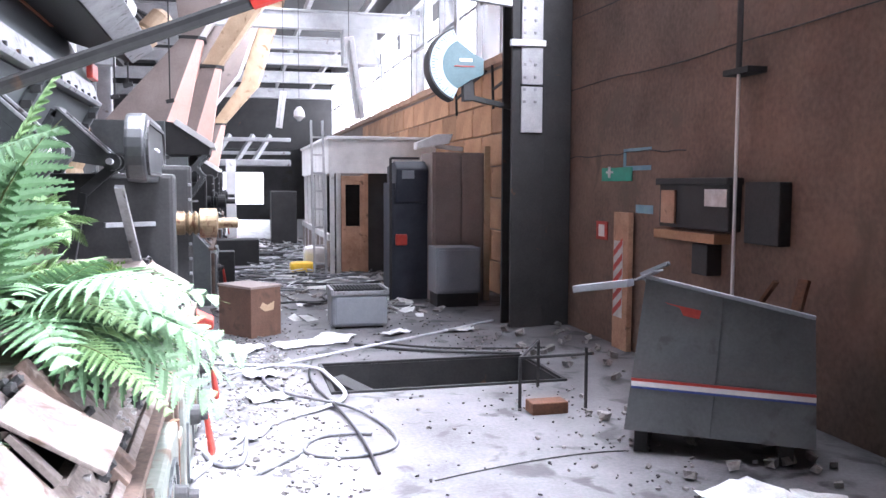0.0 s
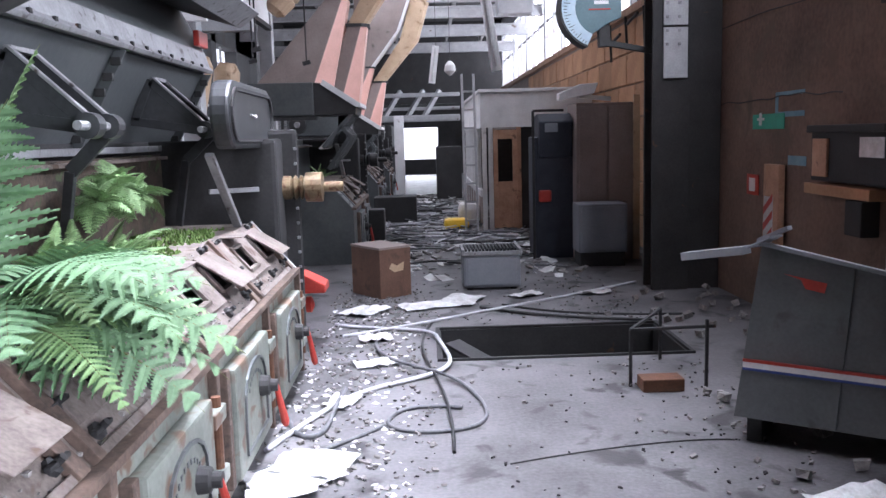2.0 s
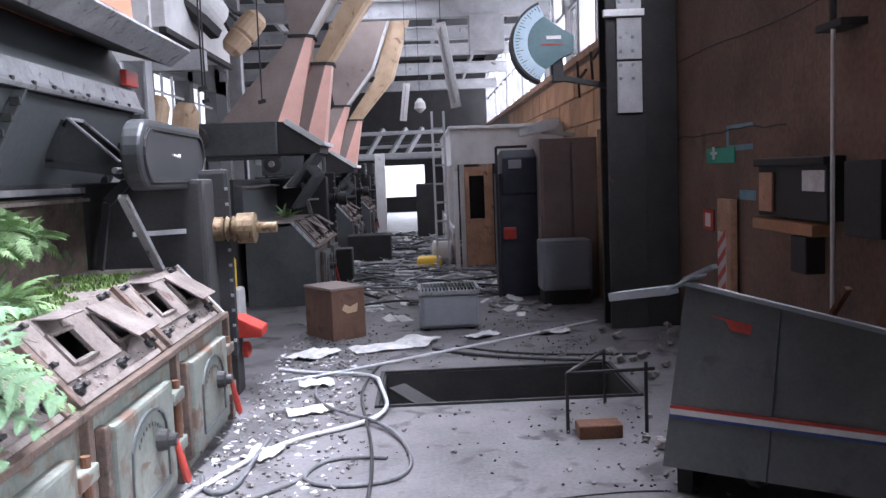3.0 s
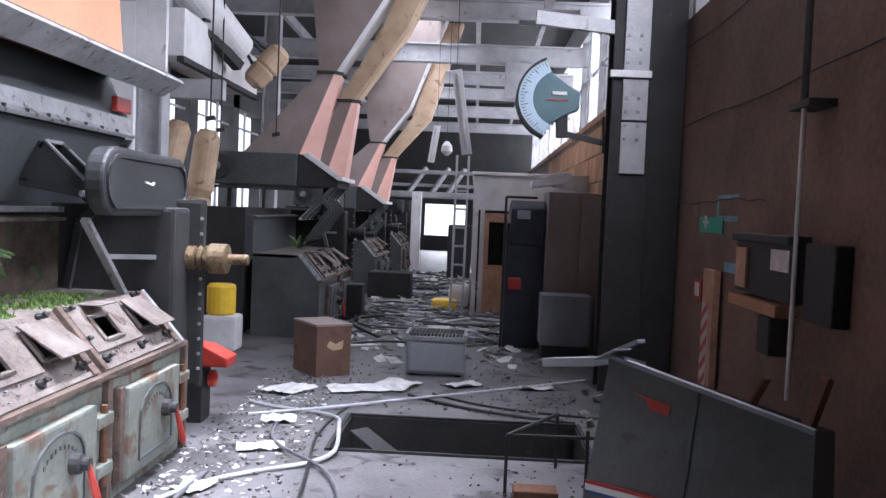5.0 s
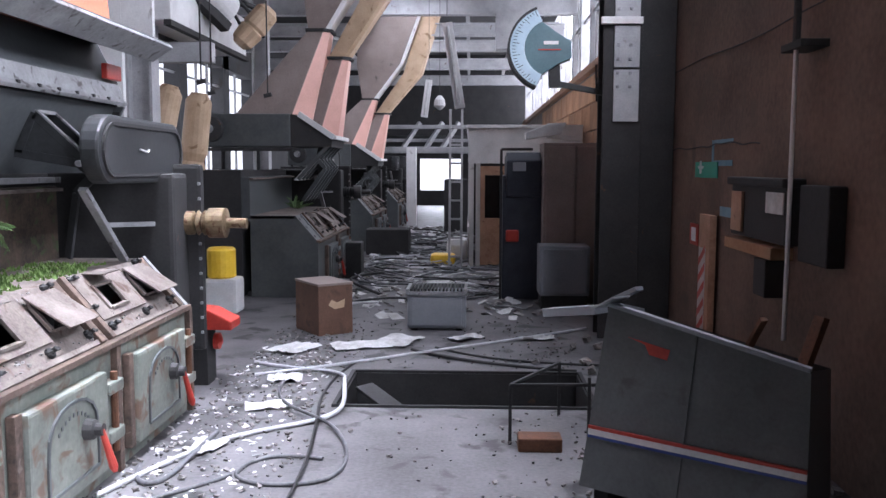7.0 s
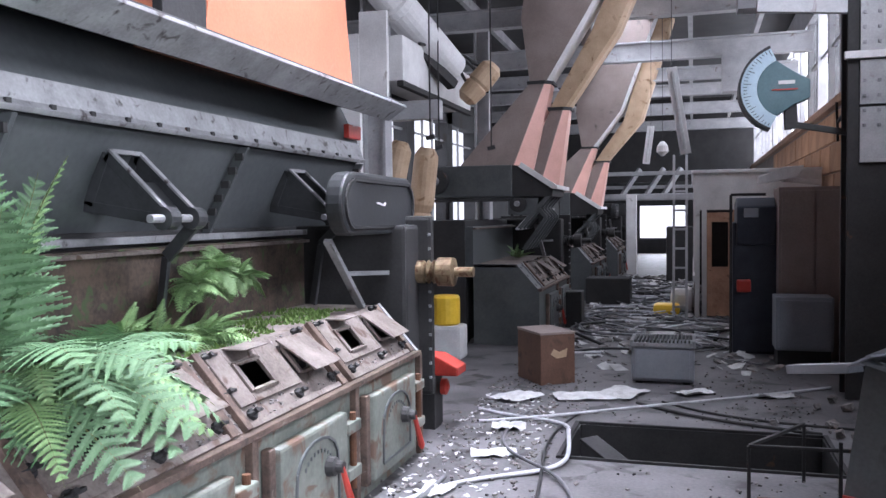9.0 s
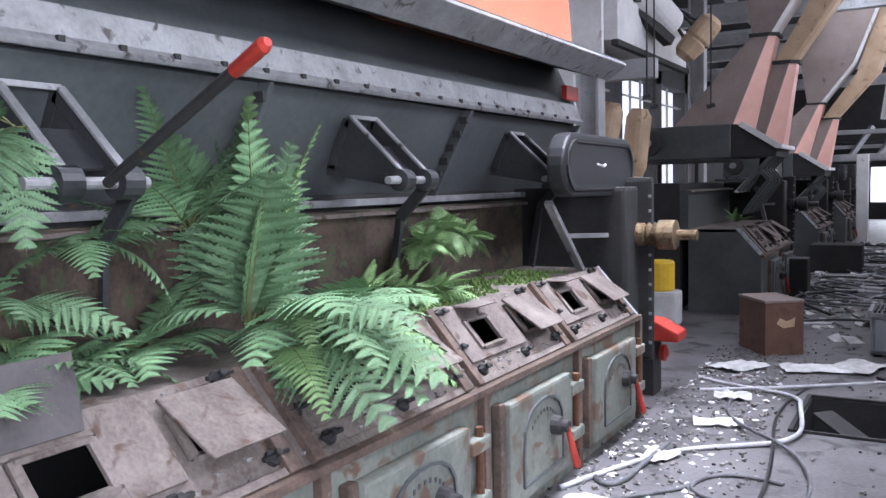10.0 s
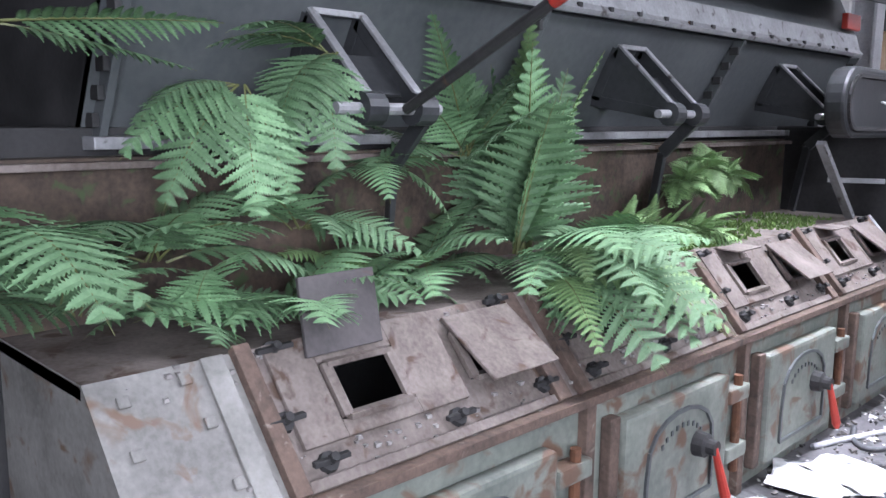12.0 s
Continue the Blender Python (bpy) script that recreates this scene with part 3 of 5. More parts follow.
def tipped_console():
    c = tagged(empty("control_console", (1.885, 4.13, 0)), "tipped light grey console with tricolour stripe", "console")
    c.rotation_euler = (0, 0, math.atan2(-0.52, 0.80))
    L, D = 0.95, 0.5
    rings = []
    V = [(0.0, 0, 0.13), (L, 0, 0.12), (L - 0.02, 0.07, 0.77), (0.095, 0.07, 0.95), (0.0, D, 0.13), (L, D, 0.12), (L - 0.02, D - 0.02, 0.70), (0.095, D - 0.02, 0.86)]
    mesh_ob("shell", V, [(0, 1, 2, 3), (4, 7, 6, 5), (0, 3, 7, 4), (1, 5, 6, 2), (0, 4, 5, 1)], M_CONSOLE, c)
    bars("top_lip", [((0.085, 0.07, 0.955), (L - 0.02, 0.07, 0.775), 0.035, 0.02), ((0.085, 0.07, 0.955), (0.085, D - 0.02, 0.865), 0.03, 0.02)], M_PANEL, c)
    bars("seam", [((0.44, -0.001, 0.13), (0.49, 0.068, 0.87), 0.006, 0.006)], M_GREY, c)

    def stripe(nm_, z, m, h):
        bars(nm_, [((0.032, 0.020, z), (L - 0.008, 0.020, z - 0.015), 0.012, h)], m, c, 0)
    stripe("red_stripe", 0.403, M_RED, 0.014)
    stripe("white_stripe", 0.382, M_WHITE, 0.026)
    stripe("blue_stripe", 0.362, M_BLUE, 0.012)
    mesh_ob("red_badge", [(0.19, 0.054, 0.82), (0.38, 0.052, 0.785), (0.37, 0.048, 0.74), (0.29, 0.049, 0.755), (0.27, 0.052, 0.795)], [(0, 1, 2, 3, 4)], M_RED, c)
    blocks("inner_frame", [((0.1, 0.25, 0.3), (0.85, 0.28, 0.72))], M_SOOT_SHADE, c)
    bars("torn_strut", [((0.55, 0.3, 0.6), (0.74, 0.1, 0.95), 0.03, 0.02), ((0.82, 0.3, 0.6), (0.9, 0.4, 0.93), 0.06, 0.03)], M_RUST, c)
    bars("bent_strip", [((0.05, 0.1, 0.93), (0.16, 0.05, 0.99), 0.1, 0.01), ((-0.32, 0.3, 0.84), (0.0, 0.2, 0.9), 0.09, 0.04), ((0.06, 0.2, 0.95), (0.2, 0.15, 1.02), 0.05, 0.02)], M_PANEL, c)
    blocks("foot", [((0.05, 0.05, 0), (0.12, 0.45, 0.13)), ((0.78, 0.05, 0), (0.85, 0.45, 0.12))], M_SOOT_SHADE, c)


tipped_console()
fr = tagged(bars("broken_stand", [((1.62, 5.05, 0.0), (1.62, 5.05, 0.34), 0.018, 0.018), ((1.62, 5.05, 0.34), (2.1, 5.0, 0.36), 0.018, 0.018), ((2.05, 5.0, 0.4), (2.05, 5.0, 0.0), 0.018, 0.018), ((1.62, 5.05, 0.34), (1.95, 5.6, 0.34), 0.018, 0.018), ((1.95, 5.6, 0.34), (1.95, 5.6, 0.0), 0.018, 0.018)], M_SOOT_SHADE), "dark bent metal stand beside console", "stand")
tagged(block("red_brick", (1.66, 4.92, 0.0), (1.9, 5.06, 0.075), M_RUST), "dusty red block lying in rubble", "brick")

# ---- boxes in the aisle ----
bx = tagged(empty("metal_box", (0.013, 7.94, 0)), "rusty brown steel box standing in the aisle", "box")
bx.rotation_euler = (0, 0, radians(36))
block("body", (0.0, 0, 0), (0.35, 0.5, 0.46), M_BROWN, bx, 0.008)
block("lid", (-0.006, -0.006, 0.46), (0.356, 0.506, 0.482), M_DUCT, bx, 0.005)
mesh_ob("torn_label", [(0.1, -0.004, 0.28), (0.13, -0.004, 0.33), (0.19, -0.004, 0.30), (0.27, -0.004, 0.33), (0.26, -0.004, 0.25), (0.16, -0.004, 0.24)], [(0, 1, 2, 3, 4, 5)], M_TAN, bx)
cr = tagged(empty("heater", (1.075, 8.26, 0)), "grey box heater with black slatted top", "heater")
block("body", (-0.28, 0, 0.02), (0.28, 0.42, 0.36), M_PANEL, cr, 0.03)
block("front_panel", (-0.24, -0.012, 0.05), (0.24, -0.001, 0.32), M_PANEL, cr, 0.01)
blocks("bezel", [((-0.29, -0.02, 0.34), (-0.26, 0.43, 0.4)), ((0.26, -0.02, 0.34), (0.29, 0.43, 0.4)), ((-0.26, -0.02, 0.34), (0.26, 0.0, 0.38)), ((-0.26, 0.40, 0.34), (0.26, 0.43, 0.4))], M_EDGE, cr)
blocks("slat", [((-0.25 + i * 0.034, 0.01, 0.36), (-0.238 + i * 0.034, 0.4, 0.4)) for i in range(15)], M_BLACK, cr, 0)
blocks("foot", [((-0.24, 0.03, 0), (-0.18, 0.39, 0.02)), ((0.18, 0.03, 0), (0.24, 0.39, 0.02))], M_BLACK, cr, 0)
yc = tagged(empty("oil_can", (-1.25, 9.2, 0)), "yellow plastic oil can on dirty white block", "can")
turned("body", (0, 0, 0.37), (0, 0, 0.69), [(0, 0.13), (0.05, 0.15), (0.92, 0.15), (1, 0.13)], M_YELLOW, yc)
block("base_block", (-0.16, -0.16, 0), (0.2, 0.16, 0.37), M_WHITE, yc, 0.04)
rb = tagged(empty("red_valve", (-0.54, 6.32, 0.04)), "red cast valve box on dark stand", "valve")
blocks("stand", [((-0.1, -0.1, -0.06), (0.08, 0.1, 0.36))], M_SOOT_SHADE, rb)
prism("hood", [(-0.22, 0.4), (-0.22, 0.52), (0.1, 0.5), (0.26, 0.42), (0.26, 0.36), (0.0, 0.36)], "y", -0.12, 0.12, M_RED, rb, 0.012)
turned("handwheel", (0.1, 0, 0.26), (0.16, 0, 0.26), [(0, 0.03), (0.1, 0.06), (0.7, 0.06), (1, 0.02)], M_RED, rb)


# ---- drying machines ----
RIM, TOP, DECK, HEARTH = (-0.40, 0.66), (-0.67, 0.97), -1.2, 1.42


def slope_pt(s, y, off=0.0):
    """A point on the sloping hatch face; s runs from the rim to the deck edge."""
    nx, nz = (TOP[1] - RIM[1]), -(TOP[0] - RIM[0])
    k = math.hypot(nx, nz)
    return Vector((RIM[0] + (TOP[0] - RIM[0]) * s + nx / k * off, y, RIM[1] + (TOP[1] - RIM[1]) * s + nz / k * off))


def plate_on_slope(name, y0, y1, s0, s1, th, m, parent, off=0.0, lift=0.0):
    """A flat plate on the hatch face; lift raises its lower edge."""
    V = []
    for o in (off, off + th):
        for s, yy, li in ((s0, y0, lift), (s0, y1, lift), (s1, y1, 0), (s1, y0, 0)):
            V.append(slope_pt(s, yy, o + li))
    return mesh_ob(name, V, [(0, 1, 2, 3), (7, 6, 5, 4), (0, 4, 5, 1), (1, 5, 6, 2), (2, 6, 7, 3), (3, 7, 4, 0)], m, parent, 0.004)


def furnace_bay(par, a, b, dressed):
    """One bay: front plate, door with arch and lever, hatch face with two inspection holes."""
    w = b - a
    block("front_plate", (-0.46, a + 0.015, 0.0), (-0.405, b - 0.015, 0.64), M_GREEN, par, 0.006)
    d0, d1 = a + 0.16, b - 0.2
    dr = block("door", (-0.404, d0, 0.09), (-0.34, d1, 0.57), M_GREEN, par, 0.016)
    tagged(dr, "grey-green cast furnace door")
    block("door_edge", (-0.402, d0 - 0.06, 0.08), (-0.36, d0 - 0.003, 0.58), M_OLDRUST, par, 0.008)
    ym = (d0 + d1) / 2
    hw, zs, zt = 0.23, 0.30, 0.52
    arch = [(ym - hw, 0.16)] + [(ym - hw * math.cos(radians(t)), zs + (zt - zs) * math.sin(radians(t)) ** 0.6) for t in range(0, 181, 20)] + [(ym + hw, 0.16)]
    seg = [((-0.337, p[0], p[1]), (-0.337, q[0], q[1]), 0.014, 0.014) for p, q in zip(arch, arch[1:] + arch[:1])]
    bars("arch_moulding", seg, M_GREY, par, 0.0, up=(1, 0, 0))
    V, F = [], []
    for i in range(9):
        t = radians(38 + i * 13)
        p = (-0.3385, ym - 0.17 * math.cos(t), zs + 0.03 + 0.13 * math.sin(t))
        bar_geo(p, (p[0], p[1] + 0.013, p[2] + 0.002 * math.cos(t)), 0.005, 0.018, V, F)
    tagged(mesh_ob("raised_lettering", V, F, M_GREY, par), kind="stuff")
    for zz in (0.2, 0.44):
        block("hinge", (-0.40, d1 + 0.004, zz), (-0.335, b - 0.03, zz + 0.06), M_GREEN, par, 0.01)
    turned("hinge_pin", (-0.36, b - 0.09, 0.14), (-0.36, b - 0.09, 0.54), [(0, 0.018), (1, 0.018)], M_RUST, par, 10)
    turned("latch_boss", (-0.34, ym + 0.12, 0.36), (-0.26, ym + 0.12, 0.36), [(0, 0.05), (0.5, 0.045), (0.6, 0.03), (1, 0.028)], M_SOOT_SHADE, par, 12)
    turned("red_lever", (-0.27, ym + 0.12, 0.36), (-0.245, ym + 0.19, 0.14), [(0, 0.012), (0.2, 0.014), (0.9, 0.02), (1, 0.012)], M_RED, par, 10)
    # hatch face as a grid with two square openings
    ys = [a, a + 0.1, a + 0.22, a + 0.43, a + 0.68, a + 0.88, b - 0.1, b]
    ss = [0, 0.16, 0.42, 0.78, 0.92, 1]
    V = [slope_pt(s, yy) for s in ss for yy in ys]
    F = []
    for i in range(len(ss) - 1):
        for j in range(len(ys) - 1):
            if i == 2 and j in (2, 4):
                continue
            k = i * len(ys) + j
            F.append((k, k + 1, k + 1 + len(ys), k + len(ys)))
    mesh_ob("hatch_face", V, F, M_DECK, par)
    for j in (2, 4):
        y0, y1 = ys[j], ys[j + 1]
        bars("hole_rim", [(slope_pt(0.42, y0, 0.02), slope_pt(0.42, y1, 0.02), 0.03, 0.016), (slope_pt(0.78, y0, 0.02), slope_pt(0.78, y1, 0.02), 0.03, 0.016), (slope_pt(0.42, y0, 0.02), slope_pt(0.78, y0, 0.02), 0.03, 0.016), (slope_pt(0.42, y1, 0.02), slope_pt(0.78, y1, 0.02), 0.03, 0.016)], M_DECK, par, 0.002)
    # raised cover plate round the first hole, in four strips
    for nm_, q0, q1, r0, r1 in (("cover_plate", a + 0.07, a + 0.20, 0.3, 0.99), ("cover_plate", a + 0.45, a + 0.63, 0.3, 0.99), ("cover_plate", a + 0.20, a + 0.45, 0.3, 0.41), ("cover_plate", a + 0.20, a + 0.45, 0.8, 0.99)):
        plate_on_slope(nm_, q0, q1, r0, r1, 0.016, M_DECK, par, 0.002)
    plate_on_slope("hatch_frame", a - 0.01, a + 0.035, 0.05, 1.02, 0.03, M_OLDRUST, par)
    plate_on_slope("hatch_frame", b - 0.13, b - 0.07, 0.05, 0.98, 0.03, M_OLDRUST, par)
    plate_on_slope("lower_strip", a + 0.04, b - 0.13, 0.05, 0.12, 0.02, M_DECK, par)
    if dressed:
        # one flap stands up behind its hole, the other hangs ajar
        p, q = slope_pt(0.84, a + 0.17, 0.02), slope_pt(0.84, a + 0.42, 0.02)
        up_ = Vector((-0.08, 0, 0.19))
        V = [p, q, q + up_ + Vector((0, 0.03, 0)), p + up_ + Vector((0, 0.03, 0))]
        n = Vector((0.012, 0, 0.005))
        V += [v + n for v in V]
        mesh_ob("open_flap", V, CUBE_FLAT, M_FLAP, par, 0.003)
    else:
        plate_on_slope("flap", a + 0.22, a + 0.43, 0.80, 0.99, 0.012, M_DECK, par, 0.012, 0.09)
    plate_on_slope("ajar_flap", a + 0.66, a + 0.95, 0.3, 0.9, 0.012, M_DECK, par, 0.02, 0.075)
    for (s, yy) in ((0.2, a + 0.56), (0.22, b - 0.14), (0.95, a + 0.1), (0.95, b - 0.16), (0.2, a + 0.12), (0.5, a + 0.05)):
        c0 = slope_pt(s, yy, 0.0)
        turned("wing_nut", c0, slope_pt(s, yy, 0.045), [(0, 0.028), (0.35, 0.026), (0.4, 0.012), (1, 0.012)], M_SOOT_SHADE, par, 8)
        bars("latch", [(slope_pt(s, yy - 0.05, 0.02), slope_pt(s, yy + 0.05, 0.028), 0.018, 0.014)], M_SOOT_SHADE, par)


CUBE_FLAT = [(0, 1, 2, 3), (7, 6, 5, 4), (0, 4, 5, 1), (1, 5, 6, 2), (2, 6, 7, 3), (3, 7, 4, 0)]


def hopper_bracket(par, y):
    for dy in (0.0, 0.2):
        bars("bracket_arm", [((-1.10, y + dy, 1.84), (-0.79, y + dy, 1.55), 0.014, 0.05), ((-1.22, y + dy, 1.62), (-0.79, y + dy, 1.55), 0.014, 0.05), ((-1.10, y + dy, 1.85), (-1.2, y + dy, 1.62), 0.014, 0.05)], M_DARK, par)
        V = [(-1.09, y + dy - 0.005, 1.83), (-0.80, y + dy - 0.005, 1.55), (-1.2, y + dy - 0.005, 1.62)]
        mesh_ob("bracket_web", V + [(p, q + 0.01, r) for p, q, r in V], [(0, 1, 2), (5, 4, 3), (0, 3, 4, 1), (1, 4, 5, 2), (2, 5, 3, 0)], M_DARK, par)
        bars("bracket_edge", [((-1.075, y + dy, 1.858), (-0.775, y + dy, 1.575), 0.03, 0.012)], M_EDGE, par)
        turned("pivot", (-0.80, y + dy - 0.035, 1.56), (-0.80, y + dy + 0.035, 1.56), [(0, 0.05), (1, 0.05)], M_DARK, par, 14)
    bars("bracket_bar", [((-1.08, y, 1.855), (-1.08, y + 0.2, 1.855), 0.03, 0.02)], M_EDGE, par)
    bars("bracket_plate", [((-1.0, y + 0.1, 1.72), (-0.88, y + 0.1, 1.60), 0.19, 0.012)], M_DARK, par)
    turned("pivot_rod", (-0.80, y - 0.12, 1.56), (-0.80, y + 0.28, 1.56), [(0, 0.018), (1, 0.018)], M_EDGE, par, 10)
    bars("link", [((-0.80, y + 0.24, 1.56), (-1.0, y + 0.27, 1.38), 0.02, 0.06), ((-1.0, y + 0.27, 1.38), (-1.08, y + 0.3, 0.98), 0.02, 0.05)], M_DARK, par)


def dress_hopper(m, yb, y1):
    # hopper
    ye = y1 + 0.62
    ys = yb + 0.28
    prism("hopper_plate", [(-1.33, 1.46), (-1.06, 1.95), (-1.08, 1.97), (-1.36, 1.48)], "y", ys, ye, M_GREY, m, 0.003)
    prism("hopper_foot", [(-1.35, 1.435), (-1.22, 1.44), (-1.22, 1.475), (-1.33, 1.475)], "y", ys, ye, M_EDGE, m, 0.004)
    prism("hopper_flange", [(-1.10, 1.97), (-1.0, 1.955), (-0.985, 1.975), (-1.01, 2.0), (-1.04, 2.10), (-1.09, 2.10)], "y", ys - 0.2, ye, M_EDGE, m, 0.004)
    tagged(blocks("bolt", [((-1.0, ys + 0.1 + i * 0.22, 1.978), (-0.985, ys + 0.125 + i * 0.22, 1.998)) for i in range(int((ye - ys) / 0.22))], M_SOOT_SHADE, m, 0.002), kind="stuff")
    prism("hopper_neck", [(-1.10, 2.10), (-1.045, 2.10), (-1.2, 2.42), (-1.25, 2.42)], "y", ys - 0.2, ye, M_GREY, m, 0.003)
    mesh_ob("hopper_end", [(-1.33, ye, 1.46), (-1.06, ye, 1.95), (-1.06, ye, 2.1), (-1.2, ye, 2.42), (-2.6, ye, 2.42), (-2.3, ye, 1.46)], [(0, 1, 2, 3, 4, 5)], M_SOOT_SHADE, m)
    mesh_ob("hopper_end", [(-1.33, ys, 1.46), (-1.06, ys, 1.95), (-1.06, ys, 2.1), (-1.2, ys, 2.42), (-2.6, ys, 2.42), (-2.3, ys, 1.46)], [(0, 1, 2, 3, 4, 5)], M_SOOT_SHADE, m)
    n = max(1, round((ye - ys) / 1.69))
    for i in range(n + 1):
        yy = ys + 0.03 + i * (ye - ys - 0.06) / n
        V = [(-1.33, yy, 1.47), (-1.06, yy, 1.95), (-1.0, yy, 1.95), (-1.26, yy, 1.47)]
        mesh_ob("rib", V + [(a, b + 0.025, c) for a, b, c in V], CUBE_FLAT, M_GREY, m, 0.003)
        tagged(blocks("rib_bolt", [((-1.30 + 0.27 * k / 6, yy - 0.02, 1.5 + 0.45 * k / 6), (-1.25 + 0.27 * k / 6, yy, 1.54 + 0.45 * k / 6)) for k in range(6)], M_SOOT_SHADE, m, 0.003), kind="stuff")
    # top channel
    prism("top_channel", [(-0.78, 2.25), (-0.64, 2.345), (-0.65, 2.365), (-0.80, 2.28)], "y", ys - 1.2, ye - 0.05, M_EDGE, m, 0.004)
    prism("top_shelf", [(-1.25, 2.40), (-0.80, 2.262), (-0.65, 2.36), (-0.67, 2.38), (-1.25, 2.44)], "y", ys - 1.2, ye - 0.06, M_SOOT_SHADE, m, 0.003)
    block("red_tag", (-1.04, ye - 0.28, 2.12), (-1.0, ye - 0.05, 2.22), M_RED, m, 0.008)
    for i in range(n):
        hopper_bracket(m, ys + 0.62 + i * 1.68)


def dryer(y0, bays, pitch, dressed):
    """A furnace-fired drying machine: hatch hearth below, sloping hopper plate above, drive housing at its far end."""
    m = tagged(empty("drying_machine"), "grey-green furnace dryer, rusty hatches, dark sloping hopper", "machine")
    y1 = y0 + bays * pitch
    for i in range(bays):
        furnace_bay(m, y0 + i * pitch, y0 + (i + 1) * pitch, dressed and i == 0)
        block("joint_strip", (-0.42, y0 + (i + 1) * pitch - 0.02, 0.0), (-0.37, y0 + (i + 1) * pitch + 0.03, 0.66), M_OLDRUST, m, 0.005)
    # riveted blank end before the first bay
    yb = y0 - 0.36
    mesh_ob("end_plate", [slope_pt(0, yb), slope_pt(0, y0), slope_pt(1, y0), slope_pt(1, yb), (-0.40, yb, 0), (-0.40, y0, 0), (DECK, yb, 0.97), (DECK, yb, 0), (TOP[0], yb, 0)], [(0, 1, 2, 3), (4, 5, 1, 0), (0, 3, 6, 7, 4)], M_PLATE, m)
    V, F = [], []
    for s, yy in ((0.2, yb + 0.07), (0.55, yb + 0.06), (0.85, yb + 0.07), (0.25, yb + 0.25), (0.62, yb + 0.24), (0.9, yb + 0.22)):
        bar_geo(slope_pt(s, yy, 0), slope_pt(s, yy, 0.012), 0.03, 0.03, V, F)
    tagged(mesh_ob("rivet", V, F, M_PLATE, m, 0.008), kind="stuff")
    plate_on_slope("edge_angle", y0 - 0.09, y0 - 0.03, 0, 1, 0.012, M_PLATE, m)
    bars("rim_bar", [((-0.395, yb, 0.665), (-0.395, y1, 0.665), 0.06, 0.03)], M_OLDRUST, m)
    blocks("deck_plate", [((DECK, yb, 0.93), (TOP[0], y1, 0.968))], M_DECK, m, 0.004)
    mesh_ob("far_end", [(-0.40, y1, 0), slope_pt(0, y1), slope_pt(1, y1), (DECK, y1, 0.97), (DECK, y1, 0)], [(0, 1, 2, 3, 4)], M_GREEN, m)
    bars("end_angle", [(slope_pt(0, y1 - 0.015, 0.012), slope_pt(1, y1 - 0.015, 0.012), 0.04, 0.02)], M_EDGE, m)
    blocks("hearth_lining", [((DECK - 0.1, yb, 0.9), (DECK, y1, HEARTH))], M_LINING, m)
    # Casing added to stop light leaks; the black slab darkens the hatch holes.
    block("leak_casing", (-2.3, yb, 0.0), (DECK - 0.1, y1 + 0.1, 1.5), M_SOOT_SHADE, m, 0.01)
    block("hole_shade_slab", (DECK - 0.05, yb + 0.01, 0.01), (-0.5, y1 - 0.01, 0.06), M_SOOT_SHADE, m, 0)
    bars("hearth_ledge", [((DECK + 0.02, yb, HEARTH - 0.02), (DECK + 0.02, y1, HEARTH - 0.02), 0.05, 0.02)], M_DECK, m)
    if dressed:
        dress_hopper(m, yb, y1)
    # drive housing
    blocks("drive_housing", [((-1.6, y1 + 0.1, 0.0), (-0.50, y1 + 0.42, 1.5))], M_SOOT_SHADE, m, 0.03)
    blocks("housing_flange", [((-0.62, y1 + 0.36, 0.3), (-0.40, y1 + 0.43, 1.56))], M_SOOT_SHADE, m, 0.03)
    tagged(blocks("flange_bolt", [((-0.425, y1 + 0.345, 0.42 + i * 0.1), (-0.405, y1 + 0.36, 0.44 + i * 0.1)) for i in range(11)], M_EDGE, m, 0.005), kind="stuff")
    turned("cover_disc", (-0.95, y1 + 0.43, 1.0), (-0.95, y1 + 0.47, 1.0), [(0, 0.5), (1, 0.5)], M_SOOT_SHADE, m, 36)
    V, F = [], []
    for i in range(26):
        a = 6.28319 * i / 26
        bar_geo((-0.95 + 0.5 * math.cos(a), y1 + 0.40, 1.0 + 0.5 * math.sin(a)), (-0.95 + 0.5 * math.cos(a), y1 + 0.5, 1.0 + 0.5 * math.sin(a)), 0.035, 0.035, V, F)
    mesh_ob("cover_bolt", V, F, M_EDGE, m, 0.004)
    turned("shaft", (-0.6, y1 + 0.36, 1.17), (-0.1, y1 + 0.36, 1.17), [(0, 0.08), (0.3, 0.08), (0.32, 0.06), (0.36, 0.085), (0.40, 0.06), (0.44, 0.085), (0.48, 0.06), (0.5, 0.1), (0.72, 0.1), (0.74, 0.035), (1, 0.035)], M_BRASS if dressed else M_SOOT_SHADE, m)
    ov = oval_pts(y1 - 0.74, y1 + 0.56, 1.44, 1.83)
    V = [(-0.70, *p) for p in ov] + [(-0.59, *p) for p in ov]
    k = len(ov)
    mesh_ob("belt_guard", V, [tuple(range(k)), tuple(range(2 * k - 1, k - 1, -1))] + [(i, (i + 1) % k, (i + 1) % k + k, i + k) for i in range(k)], M_DARK, m, 0.02)
    seg = [((-0.585, *p), (-0.585, *q), 0.02, 0.02) for p, q in zip(oval_pts(y1 - 0.69, y1 + 0.51, 1.49, 1.78), oval_pts(y1 - 0.69, y1 + 0.51, 1.49, 1.78)[1:] + oval_pts(y1 - 0.69, y1 + 0.51, 1.49, 1.78)[:1])]
    bars("guard_moulding", seg, M_SOOT_SHADE, m, 0, up=(1, 0, 0))
